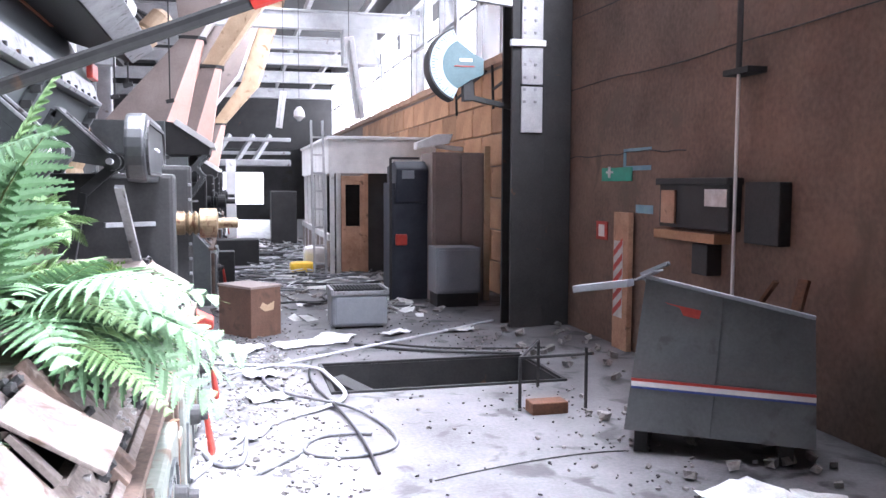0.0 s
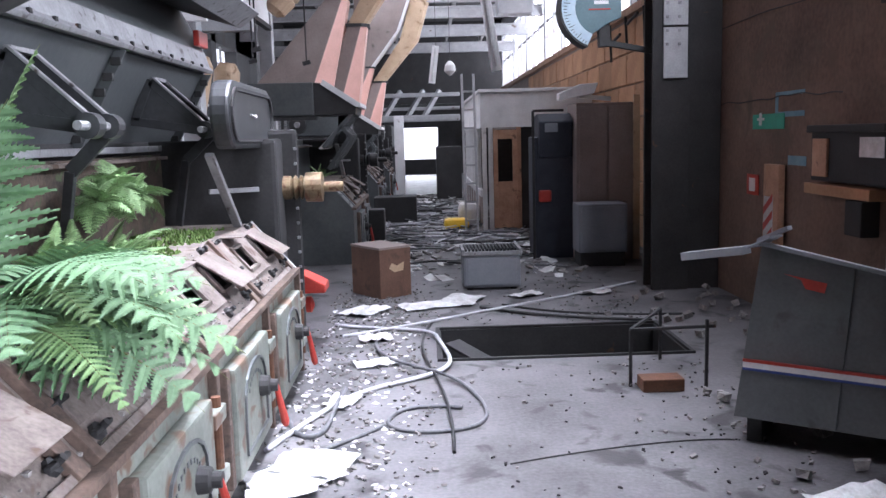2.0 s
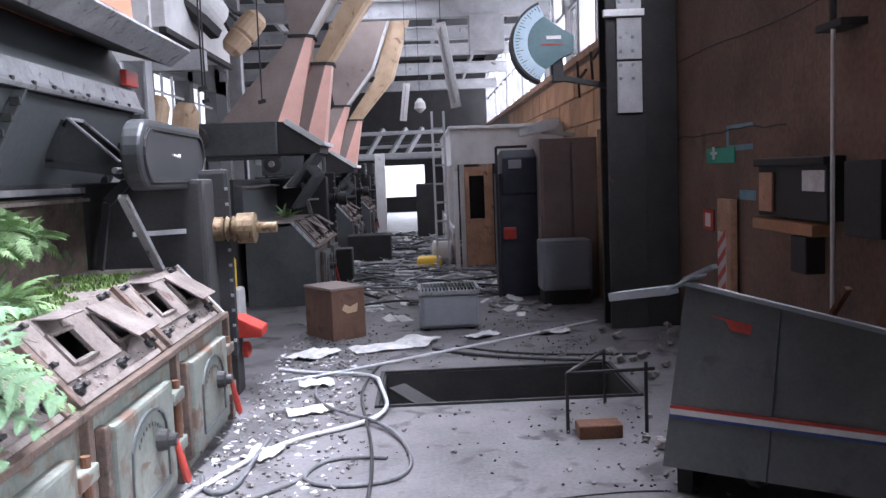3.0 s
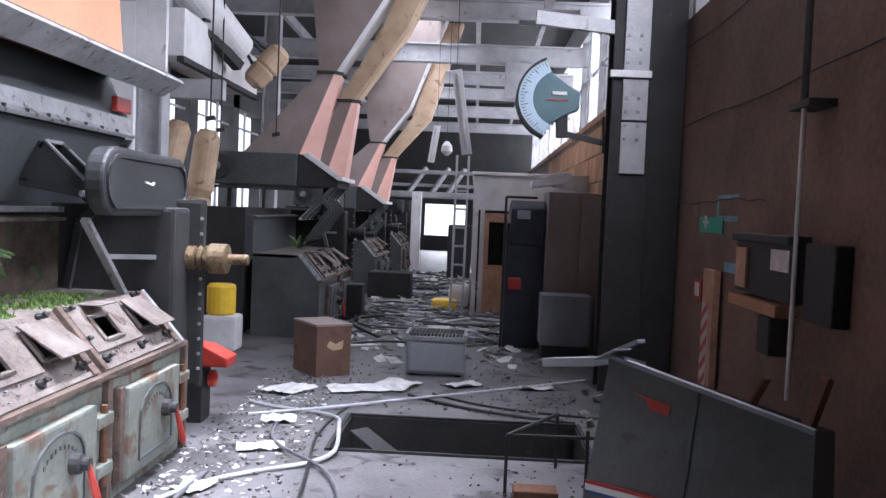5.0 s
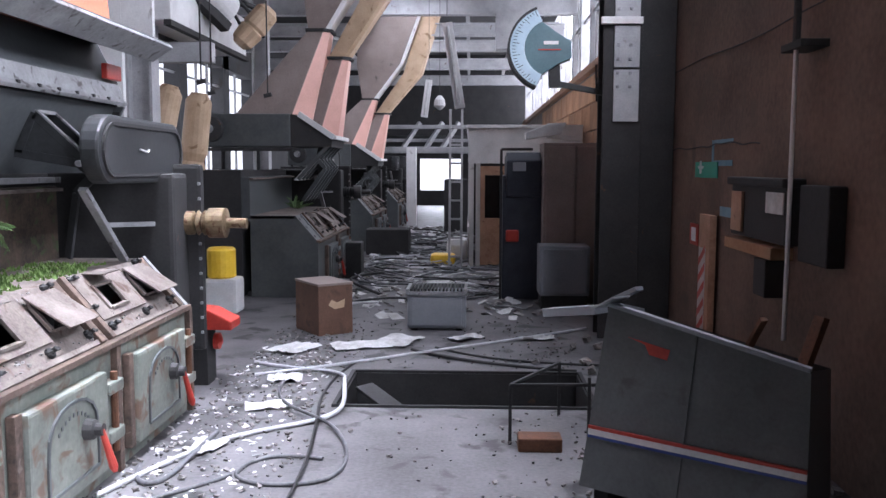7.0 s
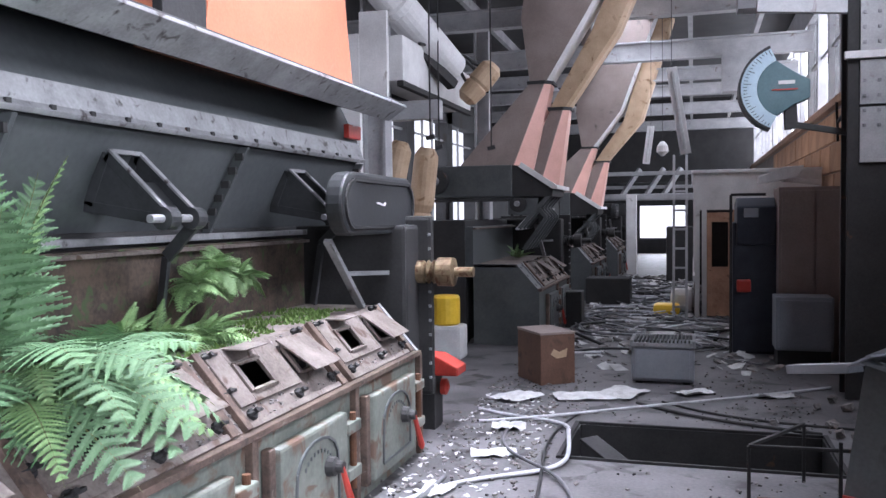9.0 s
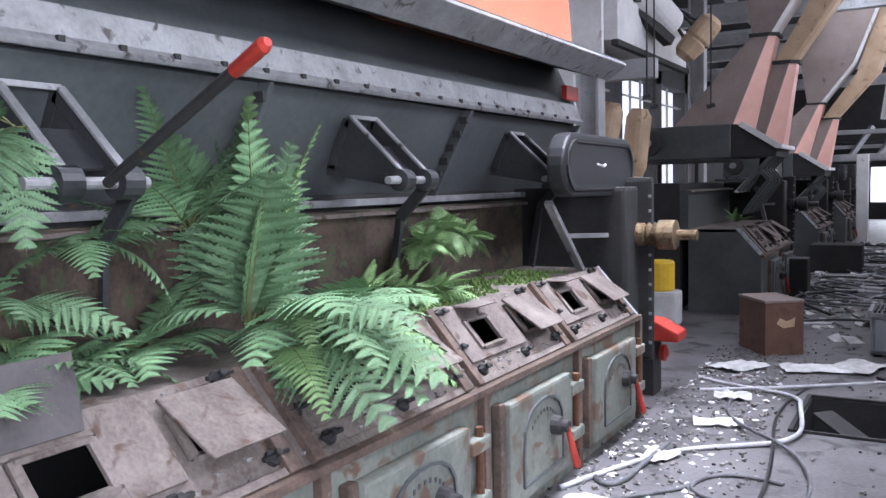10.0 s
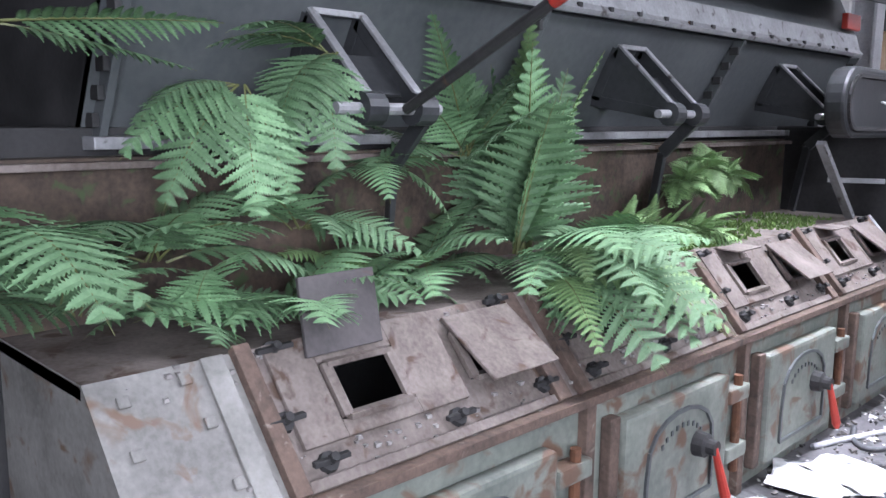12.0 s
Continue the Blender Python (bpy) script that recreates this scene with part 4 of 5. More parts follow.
    bars("guard_handle", [((-0.58, y1 - 0.2, 1.645), (-0.565, y1 - 0.12, 1.63), 0.012, 0.012), ((-0.565, y1 - 0.12, 1.63), (-0.58, y1 - 0.06, 1.645), 0.012, 0.012)], M_WHITE, m)
    bars("brace", [((-0.74, y1 - 0.62, 1.42), (-0.70, y1 - 0.2, 0.98), 0.05, 0.03), ((-0.9, y1 - 0.05, 1.18), (-0.62, y1 + 0.1, 1.18), 0.03, 0.03)], M_EDGE, m)
    return m


dryer(1.32, 4, 1.08, True)
M_GREEN = M_PLATE = M_LINING = M_GREY
for yy in (10.55, 15.9, 21.2):
    dryer(yy, 2, 0.97, False)


def feed_duct(y, z0, k):
    """The folded chute that drops into a feeder box: a leaning lower body, two necks and two rising legs. k scales its height."""
    d = tagged(empty("feed_duct", (0, y, 0)), "salmon and grey folded feed chute above feeder box, sides painted lit and shaded", "duct")

    def ring(x0, x1, y0, y1, z, c=0.1, drop=0.0):
        return [(x0, y0, z), (x1 - c, y0, z), (x1, y0 + c, z - drop), (x1, y1, z - drop), (x0, y1, z)]

    def sloped(n_, low, high, m):
        ob = loft(n_, [low, high], m, d, 0.006)
        return ob
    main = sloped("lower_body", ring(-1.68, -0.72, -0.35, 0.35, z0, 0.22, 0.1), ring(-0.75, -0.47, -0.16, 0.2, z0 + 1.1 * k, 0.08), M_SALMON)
    # Front and left faces take the dull colour to stand for their shade.
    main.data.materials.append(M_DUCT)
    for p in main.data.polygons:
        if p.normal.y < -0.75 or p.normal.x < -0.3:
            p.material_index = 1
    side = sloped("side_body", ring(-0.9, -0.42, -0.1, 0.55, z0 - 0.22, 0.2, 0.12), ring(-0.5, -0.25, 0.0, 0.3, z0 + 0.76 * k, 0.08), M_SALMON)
    # Same painted shade on the front of this body.
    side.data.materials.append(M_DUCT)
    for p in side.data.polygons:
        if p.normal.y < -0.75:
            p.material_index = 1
    loft("neck_band", [ring(-0.78, -0.44, -0.19, 0.23, z0 + 1.08 * k), ring(-0.78, -0.44, -0.19, 0.23, z0 + 1.12 * k)], M_SOOT_SHADE, d)
    loft("neck_band", [ring(-0.53, -0.22, -0.03, 0.33, z0 + 0.74 * k), ring(-0.53, -0.22, -0.03, 0.33, z0 + 0.78 * k)], M_SOOT_SHADE, d)
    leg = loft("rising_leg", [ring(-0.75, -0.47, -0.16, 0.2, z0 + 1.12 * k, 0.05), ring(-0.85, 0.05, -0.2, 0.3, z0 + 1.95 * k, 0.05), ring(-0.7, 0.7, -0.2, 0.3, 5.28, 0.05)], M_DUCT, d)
    # Faces turned to the windows are coloured white as daylight on the leg.
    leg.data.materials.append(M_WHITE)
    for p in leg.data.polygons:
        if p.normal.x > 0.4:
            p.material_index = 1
    loft("rising_leg", [ring(-0.5, -0.25, 0.0, 0.3, z0 + 0.78 * k, 0.05), ring(0.05, 0.42, 0.0, 0.35, z0 + 1.75 * k, 0.05), ring(0.6, 1.0, 0.0, 0.35, 5.28, 0.05)], M_TAN, d)
    block("feeder_box", (-2.18, -0.42, z0 - 0.42), (-0.95, 0.62, z0 + 0.005), M_GREY, d, 0.02)
    prism("feeder_apron", [(-0.95, z0 - 0.42), (-0.95, z0), (-0.78, z0 - 0.02), (-0.40, z0 - 0.28), (-0.42, z0 - 0.42)], "y", -0.40, 0.6, M_SOOT_SHADE, d, 0.008)
    bars("apron_lip", [((-0.83, -0.46, z0 - 0.0), (-0.38, -0.46, z0 - 0.3), 0.03, 0.07), ((-0.37, -0.46, z0 - 0.3), (-0.37, 0.66, z0 - 0.3), 0.05, 0.05)], M_WHITE, d)
    turned("fan_motor", (-1.95, -0.62, z0 - 0.2), (-1.95, -0.42, z0 - 0.2), [(0, 0.03), (0.1, 0.16), (0.5, 0.17), (0.55, 0.12), (1, 0.12)], M_SOOT_SHADE, d)
    turned("fan_hub", (-1.95, -0.70, z0 - 0.2), (-1.95, -0.61, z0 - 0.2), [(0, 0.05), (1, 0.06)], M_EDGE, d)
    bars("support_rail", [((-2.3, -0.5, z0 - 0.46), (-0.9, -0.5, z0 - 0.46), 0.04, 0.04), ((-1.35, -0.5, z0 - 0.46), (-1.35, -0.5, 0.0), 0.035, 0.035), ((-2.1, 0.5, z0 - 0.4), (-2.1, 0.5, 0), 0.05, 0.05), ((-2.1, -0.4, z0 - 0.4), (-2.1, -0.4, 0), 0.05, 0.05)], M_SOOT_SHADE, d)
    prism("spill_plate", [(-0.50, z0 - 0.42), (-0.47, z0 - 0.40), (-0.88, z0 - 0.86), (-0.92, z0 - 0.85)], "y", -0.38, 0.58, M_WHITE, d, 0.004)
    for i in range(5):
        yy = -0.38 + i * 0.24
        bars("feed_arm", [((-0.46, yy, z0 - 0.4), (-0.86, yy, z0 - 0.84), 0.035, 0.05), ((-0.62, yy, z0 - 0.56), (-0.50, yy, z0 - 0.70), 0.035, 0.05), ((-0.50, yy, z0 - 0.70), (-0.8, yy, z0 - 1.12), 0.03, 0.05)], M_GREY, d)
    return d


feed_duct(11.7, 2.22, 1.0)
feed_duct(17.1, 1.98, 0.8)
oc = tagged(empty("orange_chute", (-0.8, 3.85, 2.37)), "bright orange steel chute above the machine", "chute")
loft("body", [[(0, 0, 0), (0, 1.75, 0), (-0.9, 1.75, 0), (-0.9, 0, 0)], [(-0.05, 0.25, 0.75), (-0.05, 1.72, 0.75), (-0.9, 1.7, 0.75), (-0.9, 0.25, 0.75)], [(-0.1, 0.5, 2.9), (-0.1, 1.4, 2.9), (-0.8, 1.4, 2.9), (-0.8, 0.5, 2.9)]], M_ORANGE, oc)
blocks("dark_bracket", [((-0.02, -0.35, 0.0), (0.03, -0.02, 0.22))], M_SOOT_SHADE, oc)
lv = tagged(empty("shut_off_lever", (-0.76, 1.97, 1.56)), "long dark lever with red painted grip", "lever")
turned("rod", (0, 0, 0), (0.67, -0.18, 0.23), [(0, 0.016), (1, 0.015)], M_SOOT_SHADE, lv, 10)
turned("grip", (0.67, -0.18, 0.23), (0.80, -0.215, 0.275), [(0, 0.017), (0.9, 0.018), (1, 0.01)], M_RED, lv, 10)

# ---- left background ----
for xx, yy in ((-1.8, 8.6), (-2.1, 14.4), (-3.4, 6.9)):
    c = tagged(blocks("grey_column", [((xx - 0.13, yy - 0.1, 0), (xx - 0.10, yy + 0.1, 5.3)), ((xx + 0.10, yy - 0.1, 0), (xx + 0.13, yy + 0.1, 5.3)), ((xx - 0.10, yy - 0.012, 0), (xx + 0.10, yy + 0.012, 5.3))], M_STEEL), "pale grey steel column beside machine", "column", "left columns")
cw = tagged(empty("gantry_trunk", (-1.6, 8.3, 2.9)), "dirty white overhead trunk with dark underside", "trunk")
block("trunk", (-0.25, 0, 0), (0.2, 2.6, 0.45), M_WHITE, cw, 0.01)
blocks("underside_rail", [((-0.27, -0.05, -0.06), (-0.2, 2.65, -0.004)), ((0.15, -0.05, -0.06), (0.22, 2.65, -0.004))], M_SOOT_SHADE, cw)
blocks("cross_beam", [((-1.4, 0.7, -0.3), (0.35, 0.85, -0.1)), ((-2.4, 0.2, 0.1), (-0.25, 0.32, 0.35))], M_STEEL, cw)
for i in range(7):
    tagged(tube("trunk_cable", [(-1.5 + rng.uniform(-0.2, 0.2), 8.6 + rng.uniform(0, 2), 3.35), (-1.35 + rng.uniform(-0.2, 0.2), 8.8 + rng.uniform(0, 1.5), 3.5), (-1.2, 9.0 + rng.uniform(0, 1.5), 3.42), (-1.1 + rng.uniform(0, 0.2), 9.2 + rng.uniform(0, 1.6), 2.9 + rng.uniform(0, 0.5))], 0.018, M_BLACK), "black cable looping over trunk", "cable", "trunk cables")
dk = tagged(empty("round_duct", (-1.55, 8.4, 3.75)), "large dirty white round duct slanting down", "duct")
turned("pipe", (-0.35, -0.6, 0.5), (0.3, 1.1, -0.55), [(0, 0.19), (0.45, 0.19), (0.46, 0.215), (0.5, 0.215), (0.51, 0.19), (1, 0.19)], M_WHITE, dk, 24)
turned("lagged_elbow", (0.42, 1.2, -0.9), (0.75, 1.3, -0.5), [(0, 0.07), (0.1, 0.12), (0.4, 0.14), (0.44, 0.12), (0.5, 0.14), (0.9, 0.13), (1, 0.08)], M_TAN, dk, 16)
bars("clamp", [((0.1, 0.6, -0.45), (0.35, 1.0, -0.75), 0.12, 0.1)], M_SOOT_SHADE, dk)
tagged(blocks("white_screen", [((-1.98, 7.9, 0), (-1.7, 7.96, 3.3)), ((-1.7, 7.9, 2.55), (-1.42, 7.96, 3.5))], M_WHITE), "dirty white sheet metal screen behind the machine", "screen")
LAG = [(0, 0.09), (0.04, 0.15), (0.3, 0.16), (0.33, 0.13), (0.37, 0.16), (0.64, 0.15), (0.67, 0.12), (0.71, 0.155), (0.96, 0.15), (1, 0.09)]
for a, b in (((-2.5, 9.7, 0.0), (-2.0, 9.9, 2.45)), ((-2.1, 10.35, 0.0), (-1.8, 10.3, 2.4)), ((-2.5, 10.2, 0.0), (-2.4, 10.2, 1.7))):
    tagged(turned("lagged_pipe", a, b, LAG, M_TAN), "tan lagged pipe among the machines", "pipe", "lagged pipes")
for i, (xx, yy) in enumerate(((-0.75, 9.3), (-1.25, 9.0), (-1.0, 7.9))):
    tagged(bars("pull_rod", [((xx, yy, 2.3), (xx, yy, 5.3), 0.014, 0.014), ((xx - 0.04, yy, 2.28), (xx + 0.04, yy, 2.3), 0.03, 0.04)], M_SOOT_SHADE), "thin dark hanging pull rod", "rod", "pull rods")

# ---- far end ----
tagged(blocks("pale_pillar", [((-0.3, 22.3, 0), (-0.05, 22.55, 2.05))], M_WHITE), "pale square pillar at far end", "pillar")
tagged(blocks("dark_hood", [((-2.6, 23.5, 1.2), (-0.4, 25.5, 1.85))], M_SOOT_SHADE, bevel=0.1), "dark rounded machine hood at far end", "machine")
tagged(blocks("dark_locker", [((0.75, 20.3, 0), (1.35, 21.0, 1.25))], M_SOOT_SHADE, bevel=0.03), "dark cabinet near the far opening", "cabinet")
tagged(blocks("dark_crate", [((-0.45, 15.0, 0), (0.3, 15.6, 0.45))], M_SOOT_SHADE, bevel=0.02), "dark crate beside the machine row", "crate")
for zz, yy, r in ((2.05, 26, 0.1), (2.35, 26.2, 0.05), (2.75, 26, 0.06)):
    tagged(bars("cross_pipe", [((-4.1, yy, zz), (1.6, yy, zz), 2 * r, 2 * r)], M_STEEL, bevel=r * 0.5), "grey pipe crossing the far end", "pipe", "cross pipes")
for xx in (-0.7, 0.0, 0.5):
    tagged(bars("slant_pipe", [((xx, 26, 2.1), (xx + 0.5, 26.4, 2.9), 0.12, 0.12)], M_STEEL), "grey slanting pipe at far end", "pipe", "slant pipes")


def strip_lamp(a, b):
    o = tagged(empty("strip_lamp", a), "white fluorescent fitting hanging down by one end", "lamp")
    d = Vector(b) - Vector(a)
    bars("tray", [((0, 0, 0), d, 0.11, 0.05)], M_WHITE, o, 0.006, up=(0, 1, 0))
    bars("tube", [(Vector((0, -0.05, 0)) + d * 0.05, Vector((0, -0.05, 0)) + d * 0.95, 0.03, 0.03)], M_PAPER, o, 0.01, up=(0, 1, 0))
    bars("wire", [((0, 0, 0), (0.0, 0.0, 5.3 - a[2]), 0.008, 0.008)], M_BLACK, o)


strip_lamp((1.13, 9.4, 3.05), (1.27, 9.5, 2.17))
strip_lamp((0.7, 14.2, 2.95), (0.62, 14.2, 2.35))
bl = tagged(empty("bulb_fitting", (0.9, 13.5, 2.42)), "white glass bulb on thin wire", "lamp")
turned("bulb", (0, 0, 0), (0, 0, 0.22), [(0, 0.02), (0.3, 0.09), (0.7, 0.08), (1, 0.03)], M_WHITE, bl, 14)
bars("wire", [((0, 0, 0.2), (0, 0, 2.88), 0.008, 0.008)], M_BLACK, bl)


# ---- cables and litter on the floor ----
def floor_cable(pts, r, m, label):
    return tagged(tube("floor_cable", [(x, y, 0.65 * r + z) for x, y, z in pts], 0.65 * r, m), label, "cable", "floor cables")


floor_cable([(-0.35, 4.2, 0), (-0.1, 4.9, 0), (0.1, 5.15, 0), (0.35, 5.3, 0), (0.65, 5.5, 0.02), (0.55, 5.95, 0.02), (0.5, 6.3, 0.03)], 0.022, M_PALE, "pale grey thick cable winding over floor")
floor_cable([(-0.3, 4.6, 0), (-0.25, 4.35, 0), (-0.05, 4.3, 0), (-0.1, 4.7, 0), (-0.05, 5.1, 0.02)], 0.02, M_CABLE, "grey cable coiled beside furnace doors")
floor_cable([(0.62, 4.75, 0), (0.35, 4.85, 0), (0.18, 4.6, 0), (0.25, 4.4, 0), (0.55, 4.36, 0), (0.78, 4.5, 0), (0.72, 5.0, 0.0), (0.55, 5.35, 0.03), (0.2, 5.6, 0.03), (0.0, 6.2, 0), (0.1, 6.9, 0)], 0.017, M_CABLE, "grey cable lying in a loop")
floor_cable([(0.55, 4.1, 0), (0.57, 4.7, 0.02), (0.45, 5.5, 0.03), (0.35, 6.3, 0), (0.5, 7.0, 0)], 0.015, M_BLACK, "black cable trailing along the floor")
floor_cable([(-0.2, 6.5, 0), (0.4, 6.75, 0.02), (1.0, 7.2, 0.03), (1.6, 7.6, 0.02), (2.5, 8.4, 0.0)], 0.018, M_PALE, "pale cable stretched across the aisle")
floor_cable([(0.9, 7.4, 0), (1.3, 7.0, 0), (1.6, 6.8, 0.02), (2.2, 6.7, 0.0)], 0.02, M_BLACK, "black cable beside the pit")
floor_cable([(1.1, 7.5, 0), (1.5, 7.05, 0), (1.9, 6.95, 0), (2.6, 6.9, 0)], 0.015, M_BLACK, "black cable beside the pit")
floor_cable([(-0.3, 6.9, 0), (0.1, 6.6, 0.0), (0.4, 6.75, 0), (0.5, 6.35, 0.02)], 0.02, M_PALE, "pale cable end curling near pit")
floor_cable([(-0.4, 3.9, 0), (-0.15, 4.1, 0), (0.1, 4.35, 0), (0.2, 4.5, 0)], 0.016, M_CABLE, "grey cable beside furnace base")
floor_cable([(0.8, 3.95, 0), (1.2, 4.1, 0), (1.7, 4.2, 0), (1.9, 4.15, 0)], 0.006, M_BLACK, "thin black wire on the floor")
for i in range(110):
    x, y = rng.uniform(-0.1, 1.9), rng.uniform(9.2, 19)
    pts = [(x, y, rng.uniform(0, 0.04))]
    for k in range(5):
        x = min(max(x + rng.uniform(-0.55, 0.55), -0.2), 2.0)
        y += rng.uniform(-0.25, 0.6)
        pts.append((x, y, rng.uniform(0, 0.08)))
    floor_cable(pts, rng.choice((0.014, 0.02, 0.03)), rng.choice((M_CABLE, M_BLACK, M_PALE, M_CABLE)), "tangled stripped cables covering the aisle")


def scatter(name, n, area, size, m, flat, label, keep=None):
    V, F = [], []
    for _ in range(n):
        x, y = rng.uniform(area[0], area[1]), rng.uniform(area[2], area[3])
        if 0.45 < x < 2.3 and 5.65 < y < 6.75 or (keep and not keep(x, y)):
            continue
        s = rng.uniform(*size)
        mt = pose(x, y, s * flat * 0.3, rng.uniform(-25, 25), rng.uniform(-25, 25), rng.uniform(0, 360))
        k = len(V)
        V += [mt @ Vector((a * s * rng.uniform(0.6, 1.2), b * s * rng.uniform(0.4, 1.0), c * s * flat)) for a in (-0.5, 0.5) for b in (-0.5, 0.5) for c in (0, 1)]
        F += [tuple(i + k for i in f) for f in CUBE_F]
    return tagged(mesh_ob(name, V, F, m), label, "debris", kind="stuff")


scatter("dark_grit", 900, (-0.42, 2.2, 3.0, 8.8), (0.005, 0.018), M_SOOT_SHADE, 0.5, "dark grit and flakes on floor", lambda x, y: rng.random() < (0.8 if x < 0.5 or x > 1.5 else 0.3))
scatter("rubble_crumbs", 900, (-0.45, 2.2, 3.2, 9), (0.008, 0.03), M_RUBBLE, 0.5, "grey crumbs of rubble on the floor", lambda x, y: rng.random() < (0.9 if x < 0.4 or x > 1.6 else 0.25))
scatter("rubble_lumps", 90, (1.9, 3.15, 3.0, 8), (0.02, 0.08), M_RUBBLE, 0.6, "lumps of rubble against the wall")
scatter("pale_crumbs", 500, (-0.4, 0.5, 3.4, 8.2), (0.008, 0.035), M_RUBBLE, 0.35, "pale plaster crumbs beside furnace base")
scatter("paper_scraps", 330, (-0.38, 0.35, 3.6, 7.5), (0.01, 0.045), M_PAPER, 0.06, "white paper scraps beside furnace base")
scatter("far_litter", 420, (-0.3, 2.0, 8.9, 22), (0.04, 0.2), M_PAPER, 0.08, "pale litter among tangled cables")
scatter("far_rubble", 420, (-0.4, 2.2, 8.9, 22), (0.03, 0.14), M_RUBBLE, 0.25, "dark rubble among tangled cables")


def sheet(x, y, w, h, rot, z=0.012):
    n = 7
    V = []
    for i in range(n):
        for j in range(n):
            u, v = i / (n - 1) - 0.5, j / (n - 1) - 0.5
            V.append((u * w, v * h, z + 0.05 * abs(noise.noise((u * 3 + x, v * 3 + y, 0)))))
    F = [(i * n + j, i * n + j + 1, (i + 1) * n + j + 1, (i + 1) * n + j) for i in range(n - 1) for j in range(n - 1)]
    o = mesh_ob("paper_sheet", V, F, M_PAPER)
    o.matrix_world = pose(x, y, 0, 0, 0, rot)
    return tagged(o, "crumpled white paper sheet on floor", "paper", "paper sheets")


for a in ((-0.17, 3.88, 0.42, 0.3, 25), (-0.1, 4.0, 0.3, 0.35, 70), (-0.2, 3.75, 0.3, 0.2, 10), (0.45, 7.55, 0.5, 0.3, 20), (0.75, 7.75, 0.45, 0.35, 70), (0.1, 5.7, 0.3, 0.16, 15), (1.35, 7.9, 0.3, 0.2, 40), (2.0, 7.9, 0.3, 0.15, 10), (-0.15, 3.3, 0.3, 0.4, 30), (-0.1, 7.4, 0.4, 0.3, 60), (0.9, 11.5, 0.5, 0.3, 10), (0.7, 13.2, 0.5, 0.4, 50), (1.1, 15, 0.5, 0.5, 0), (0.3, 16, 0.6, 0.4, 30), (-0.05, 4.9, 0.22, 0.15, 70), (0.05, 6.4, 0.25, 0.2, 10), (2.15, 3.4, 0.4, 0.3, 20), (2.4, 3.2, 0.35, 0.25, 60)):
    sheet(*a)
tagged(blocks("yellow_sack", [((0.75, 13.6, 0), (1.15, 14.0, 0.16))], M_YELLOW, bevel=0.06), "crumpled yellow sack on cables", "sack")
tagged(blocks("pale_sack", [((1.0, 13.9, 0), (1.35, 14.4, 0.4))], M_WHITE, bevel=0.12), "pale bulging sack beside booth", "sack")
tagged(blocks("dark_bin", [((-0.35, 11.9, 0), (-0.12, 12.2, 0.5))], M_BLACK, bevel=0.02), "black bin beside drying machine", "bin")

# ---- ferns ----


def frond_mesh(name, m, pairs, spread, droop, teeth):
    """A frond one metre long: curved stalk, paired pinnae, each cut into toothed leaflets."""
    V, F, mi = [], [], []

    def mid(t):
        return Vector((0, t * (1 - 0.12 * droop * t), 0.30 * t - droop * 0.75 * t * t))
    for i in range(14):
        a, b = mid(i / 14), mid((i + 1) / 14)
        k = len(F)
        bar_geo(a, b, 0.011 * (1.1 - i / 14), 0.011 * (1.1 - i / 14), V, F)
        mi += [1] * (len(F) - k)
    for i in range(pairs):
        t = 0.12 + 0.87 * i / pairs
        base = mid(t)
        fwd = (mid(min(t + 0.02, 1.02)) - base).normalized()
        length = spread * (min(1, 0.45 + t * 2.4) if t < 0.28 else (1 - ((t - 0.28) / 0.74) ** 1.25)) + 0.012
        for side in (-1, 1):
            out = Vector((side, 0, 0)) * 0.93 + fwd * (0.34 + 0.12 * rng.random())
            out.normalize()
            w = 0.80 / pairs * 0.62
            nrm = out.cross(fwd) * side
            prev = None
            sag = rng.uniform(0.1, 0.3)
            for q in range(teeth + 1):
                u = q / teeth
                c = base + out * (length * u) - nrm * (sag * length * u * u) * (1 if nrm.z > 0 else -1)
                half = w * 0.5 * (1 - u ** 2.2) + 0.0006
                k = len(V)
                cup = 0.25 * half
                V += [c + fwd * half, c, c - fwd * half]
                V[k].z += cup
                V[k + 2].z += cup
                if prev is not None:
                    F += [(prev, prev + 1, k + 1, k), (prev + 1, prev + 2, k + 2, k + 1)]
                    mi += [0, 0]
                    # pointed tooth on either edge
                    tip = (V[prev] + V[k]) / 2 + out * (length / teeth * 0.45) + fwd * (half * 1.0 + 0.002)
                    tip2 = (V[prev + 2] + V[k + 2]) / 2 + out * (length / teeth * 0.45) - fwd * (half * 1.0 + 0.002)
                    j = len(V)
                    V += [tip, tip2]
                    F += [(prev, k, j), (prev + 2, j + 1, k + 2)]
                    mi += [0, 0]
                prev = k
    me = bpy.data.meshes.new(name)
    me.from_pydata([tuple(v) for v in V], [], F)
    me.materials.append(m)
    me.materials.append(M_STEM)
    me.polygons.foreach_set("material_index", mi)
    return me


FROND = [frond_mesh("frond", M_FERN, 12, 0.36, 0.55, 10), frond_mesh("frond", M_FERN, 13, 0.36, 0.85, 10), frond_mesh("frond", M_FERN2, 24, 0.17, 0.30, 7), frond_mesh("frond", M_FERN2, 22, 0.22, 1.0, 8), frond_mesh("frond", M_FERN, 18, 0.28, 0.1, 9), frond_mesh("frond", M_FERN2, 12, 0.42, 0.8, 5)]


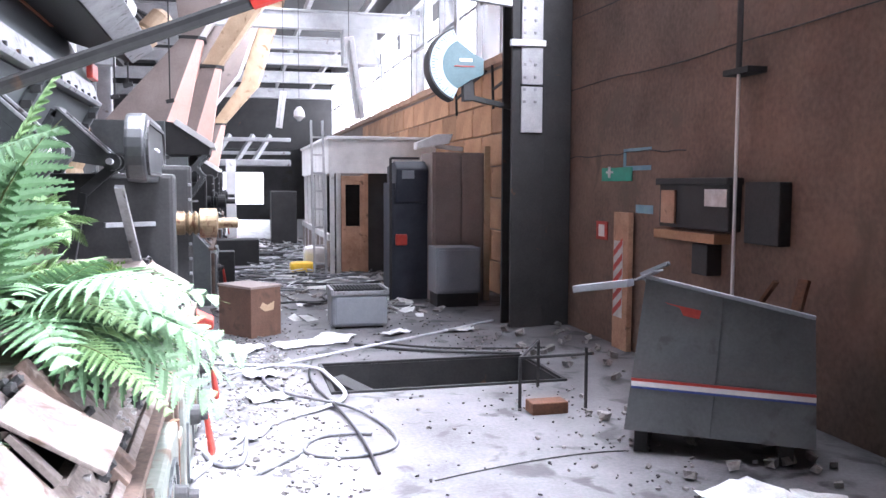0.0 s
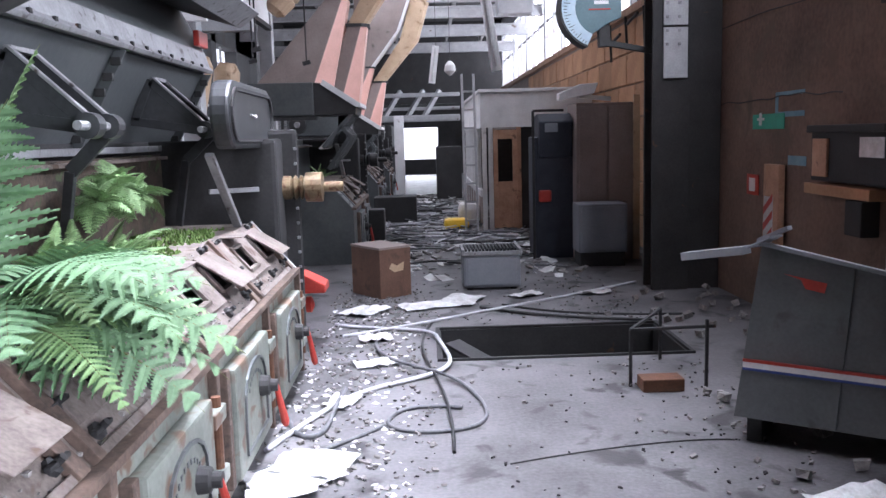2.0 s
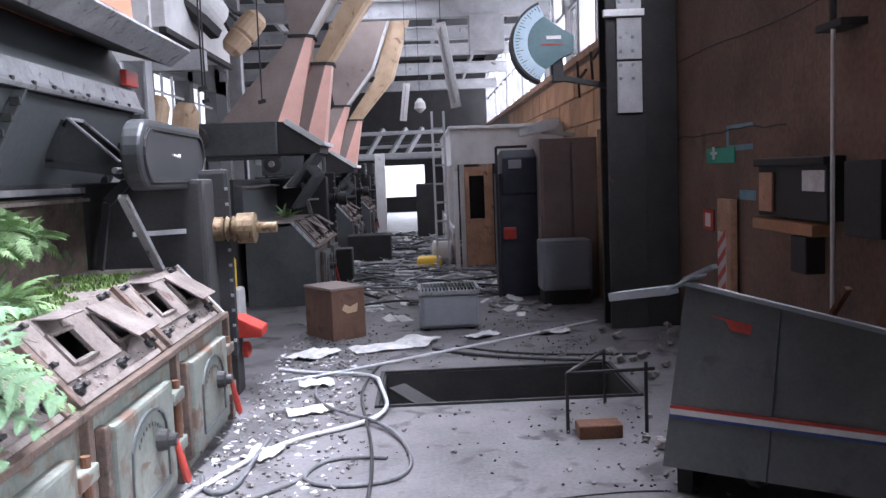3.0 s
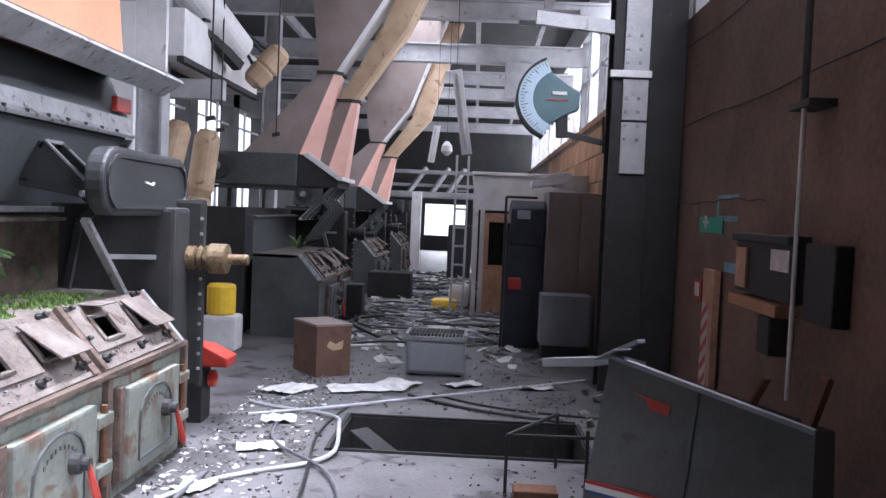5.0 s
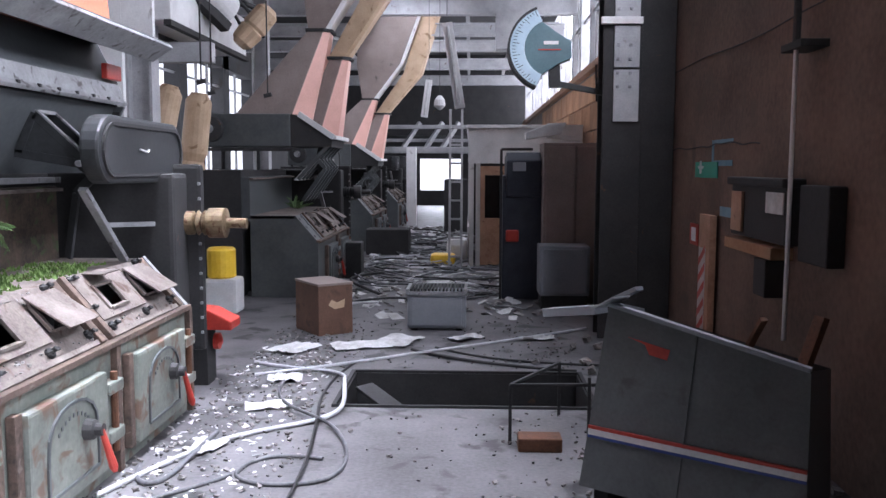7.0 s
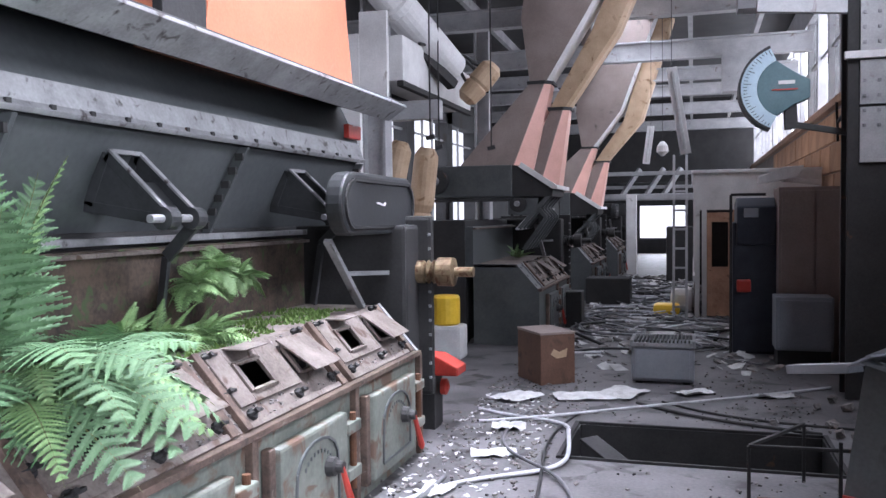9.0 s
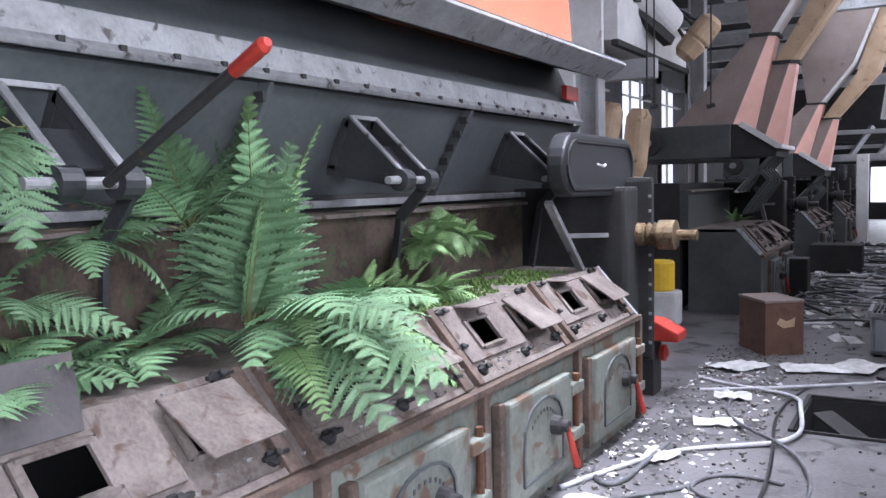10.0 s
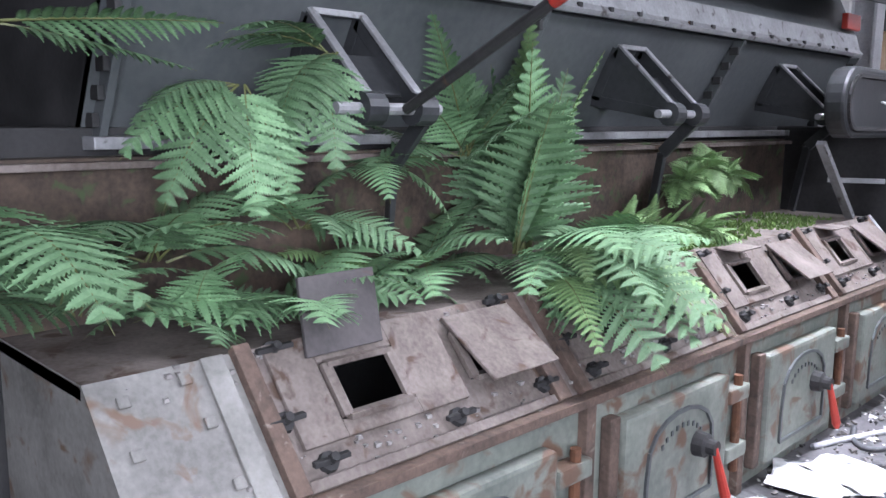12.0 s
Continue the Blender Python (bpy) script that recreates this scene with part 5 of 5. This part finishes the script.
def fern(loc, fronds, label, kinds=(0, 1, 2, 3)):
    """fronds: heading in degrees from +y towards -x, lift, length."""
    f = tagged(empty("fern", loc), label, "fern", "ferns on the dryer")
    for head, lift, ln in fronds:
        o = new("frond", FROND[rng.choice(kinds)])
        o.parent = f
        o.matrix_local = pose(rng.uniform(-0.03, 0.03), rng.uniform(-0.03, 0.03), 0, 0, 0, head) @ pose(0, 0, 0, lift, rng.uniform(-25, 25), 0) @ Matrix.Scale(ln, 4)
    return f


def spray(n, h0, h1, l0, l1, s0, s1):
    return [(h0 + (h1 - h0) * (i + rng.uniform(0.1, 0.9)) / n, rng.uniform(l0, l1), rng.uniform(s0, s1)) for i in range(n)]


G = "green fern with toothed fronds growing from hearth"
fern((-0.93, 1.82, 1.72), [(180, 5, 0.42), (192, -25, 0.45), (205, -45, 0.45), (235, -60, 0.4), (185, 25, 0.36), (215, -30, 0.42)], G, (0, 1))
fern((-0.97, 1.52, 1.62), [(190, -25, 0.42), (210, -45, 0.45), (235, -60, 0.42), (180, -5, 0.36), (262, -65, 0.38)], G, (0, 1))
fern((-1.0, 0.92, 1.74), [(322, -12, 0.5), (335, -25, 0.45)], G, (0, 4))
fern((-0.95, 0.85, 1.25), [(250, 20, 0.55), (275, 10, 0.6), (230, 10, 0.55), (300, 5, 0.5), (210, 25, 0.5)], G, (0, 1))
fern((-1.02, 1.75, 1.2), spray(6, -200, 20, -15, 45, 0.3, 0.5), G, (0, 1))
fern((-1.02, 1.3, 1.15), spray(6, -200, 20, -10, 50, 0.35, 0.5), G, (0, 1))
fern((-0.98, 1.05, 1.05), spray(7, -200, -20, 5, 50, 0.32, 0.48), G, (0, 1))
fern((-0.9, 1.32, 1.0), spray(7, -190, 0, 5, 50, 0.28, 0.42), G, (0, 1))
fern((-0.9, 1.62, 0.99), spray(7, -180, 0, -5, 40, 0.34, 0.52), G, (0, 1))
fern((-1.0, 1.95, 1.0), spray(7, -190, 10, 5, 60, 0.3, 0.5), G, (0, 1, 3))
fern((-1.02, 2.3, 1.0), spray(8, -190, 10, 0, 65, 0.3, 0.55), G, (0, 1))
fern((-1.05, 2.1, 1.38), spray(6, -200, 20, -30, 20, 0.25, 0.4), G, (0, 1))
fern((-1.0, 2.45, 1.4), spray(7, -220, 0, 0, 70, 0.35, 0.55), G, (4, 0))
fern((-0.9, 2.72, 1.0), spray(7, -180, 10, 62, 90, 0.7, 0.95), "tall upright fern with narrow fronds", (2, 4, 4))
fern((-0.85, 2.6, 1.05), spray(6, -170, 0, 40, 75, 0.45, 0.7), "tall upright fern with narrow fronds", (0, 4))
fern((-0.72, 2.72, 1.02), spray(12, -165, -35, 0, 40, 0.45, 0.68), "drooping fern hanging over the rusty rim", (3, 1, 1))
fern((-0.66, 2.6, 0.98), [(-90, 5, 0.6), (-70, 15, 0.62), (-110, 0, 0.6), (-55, 10, 0.55), (-125, 10, 0.5)], "drooping fern hanging over the rusty rim", (3, 1))
fern((-0.8, 2.95, 1.0), spray(8, -180, 0, 0, 45, 0.38, 0.6), G, (0, 1))
fern((-0.95, 3.35, 1.0), spray(30, -180, 20, 5, 60, 0.14, 0.3), "dense bright fern tuft on hearth", (5, 5, 2))
fern((-0.9, 3.6, 0.99), spray(34, -180, 20, 0, 50, 0.14, 0.3), "dense bright fern tuft on hearth", (5, 5, 2))
fern((-0.88, 3.85, 0.99), spray(32, -180, 20, 0, 45, 0.14, 0.3), "dense bright fern tuft on hearth", (5, 5, 2))
for yy, zz in ((3.95, 1.24), (4.15, 1.3), (4.35, 1.24)):
    fern((-0.95, yy, zz), spray(40, -230, 140, -35, 70, 0.1, 0.2), "dense bright fern tuft under hopper", (5,))
fern((-0.95, 11.6, 0.98), spray(14, -180, 100, 10, 60, 0.2, 0.3), "bright fern tuft on far dryer", (2,))
# moss on the deck plates
V, F = [], []
for i in range(2600):
    x, y = rng.uniform(-1.18, -0.72), rng.uniform(3.2, 5.3)
    if noise.noise((x * 4, y * 3, 0)) < -0.15:
        continue
    h, a = rng.uniform(0.006, 0.03), rng.uniform(0, 6.28)
    k = len(V)
    V += [(x - 0.012 * math.cos(a), y - 0.012 * math.sin(a), 0.967), (x + 0.012 * math.cos(a), y + 0.012 * math.sin(a), 0.967), (x + 0.01 * math.sin(a), y, 0.967 + h)]
    F.append((k, k + 1, k + 2))
tagged(mesh_ob("moss", V, F, M_MOSS), "green moss mat on the hearth deck", "moss", kind="stuff")
V, F = [], []
for i in range(500):
    c0 = slope_pt(rng.choice((rng.uniform(0.0, 0.28), rng.uniform(0.75, 1.0))), rng.uniform(1.0, 5.6), 0.0)
    s = rng.uniform(0.004, 0.016)
    k = len(V)
    V += [c0 + Vector((a * s, b * s * rng.uniform(0.5, 1.6), c * s * 0.7)) for a in (-0.5, 0.5) for b in (-0.5, 0.5) for c in (0, 1)]
    F += [tuple(q + k for q in f) for f in CUBE_F]
tagged(mesh_ob("flake_debris", V, F, M_RUBBLE), "pale rust flakes and grit on hatches", "debris", kind="stuff")
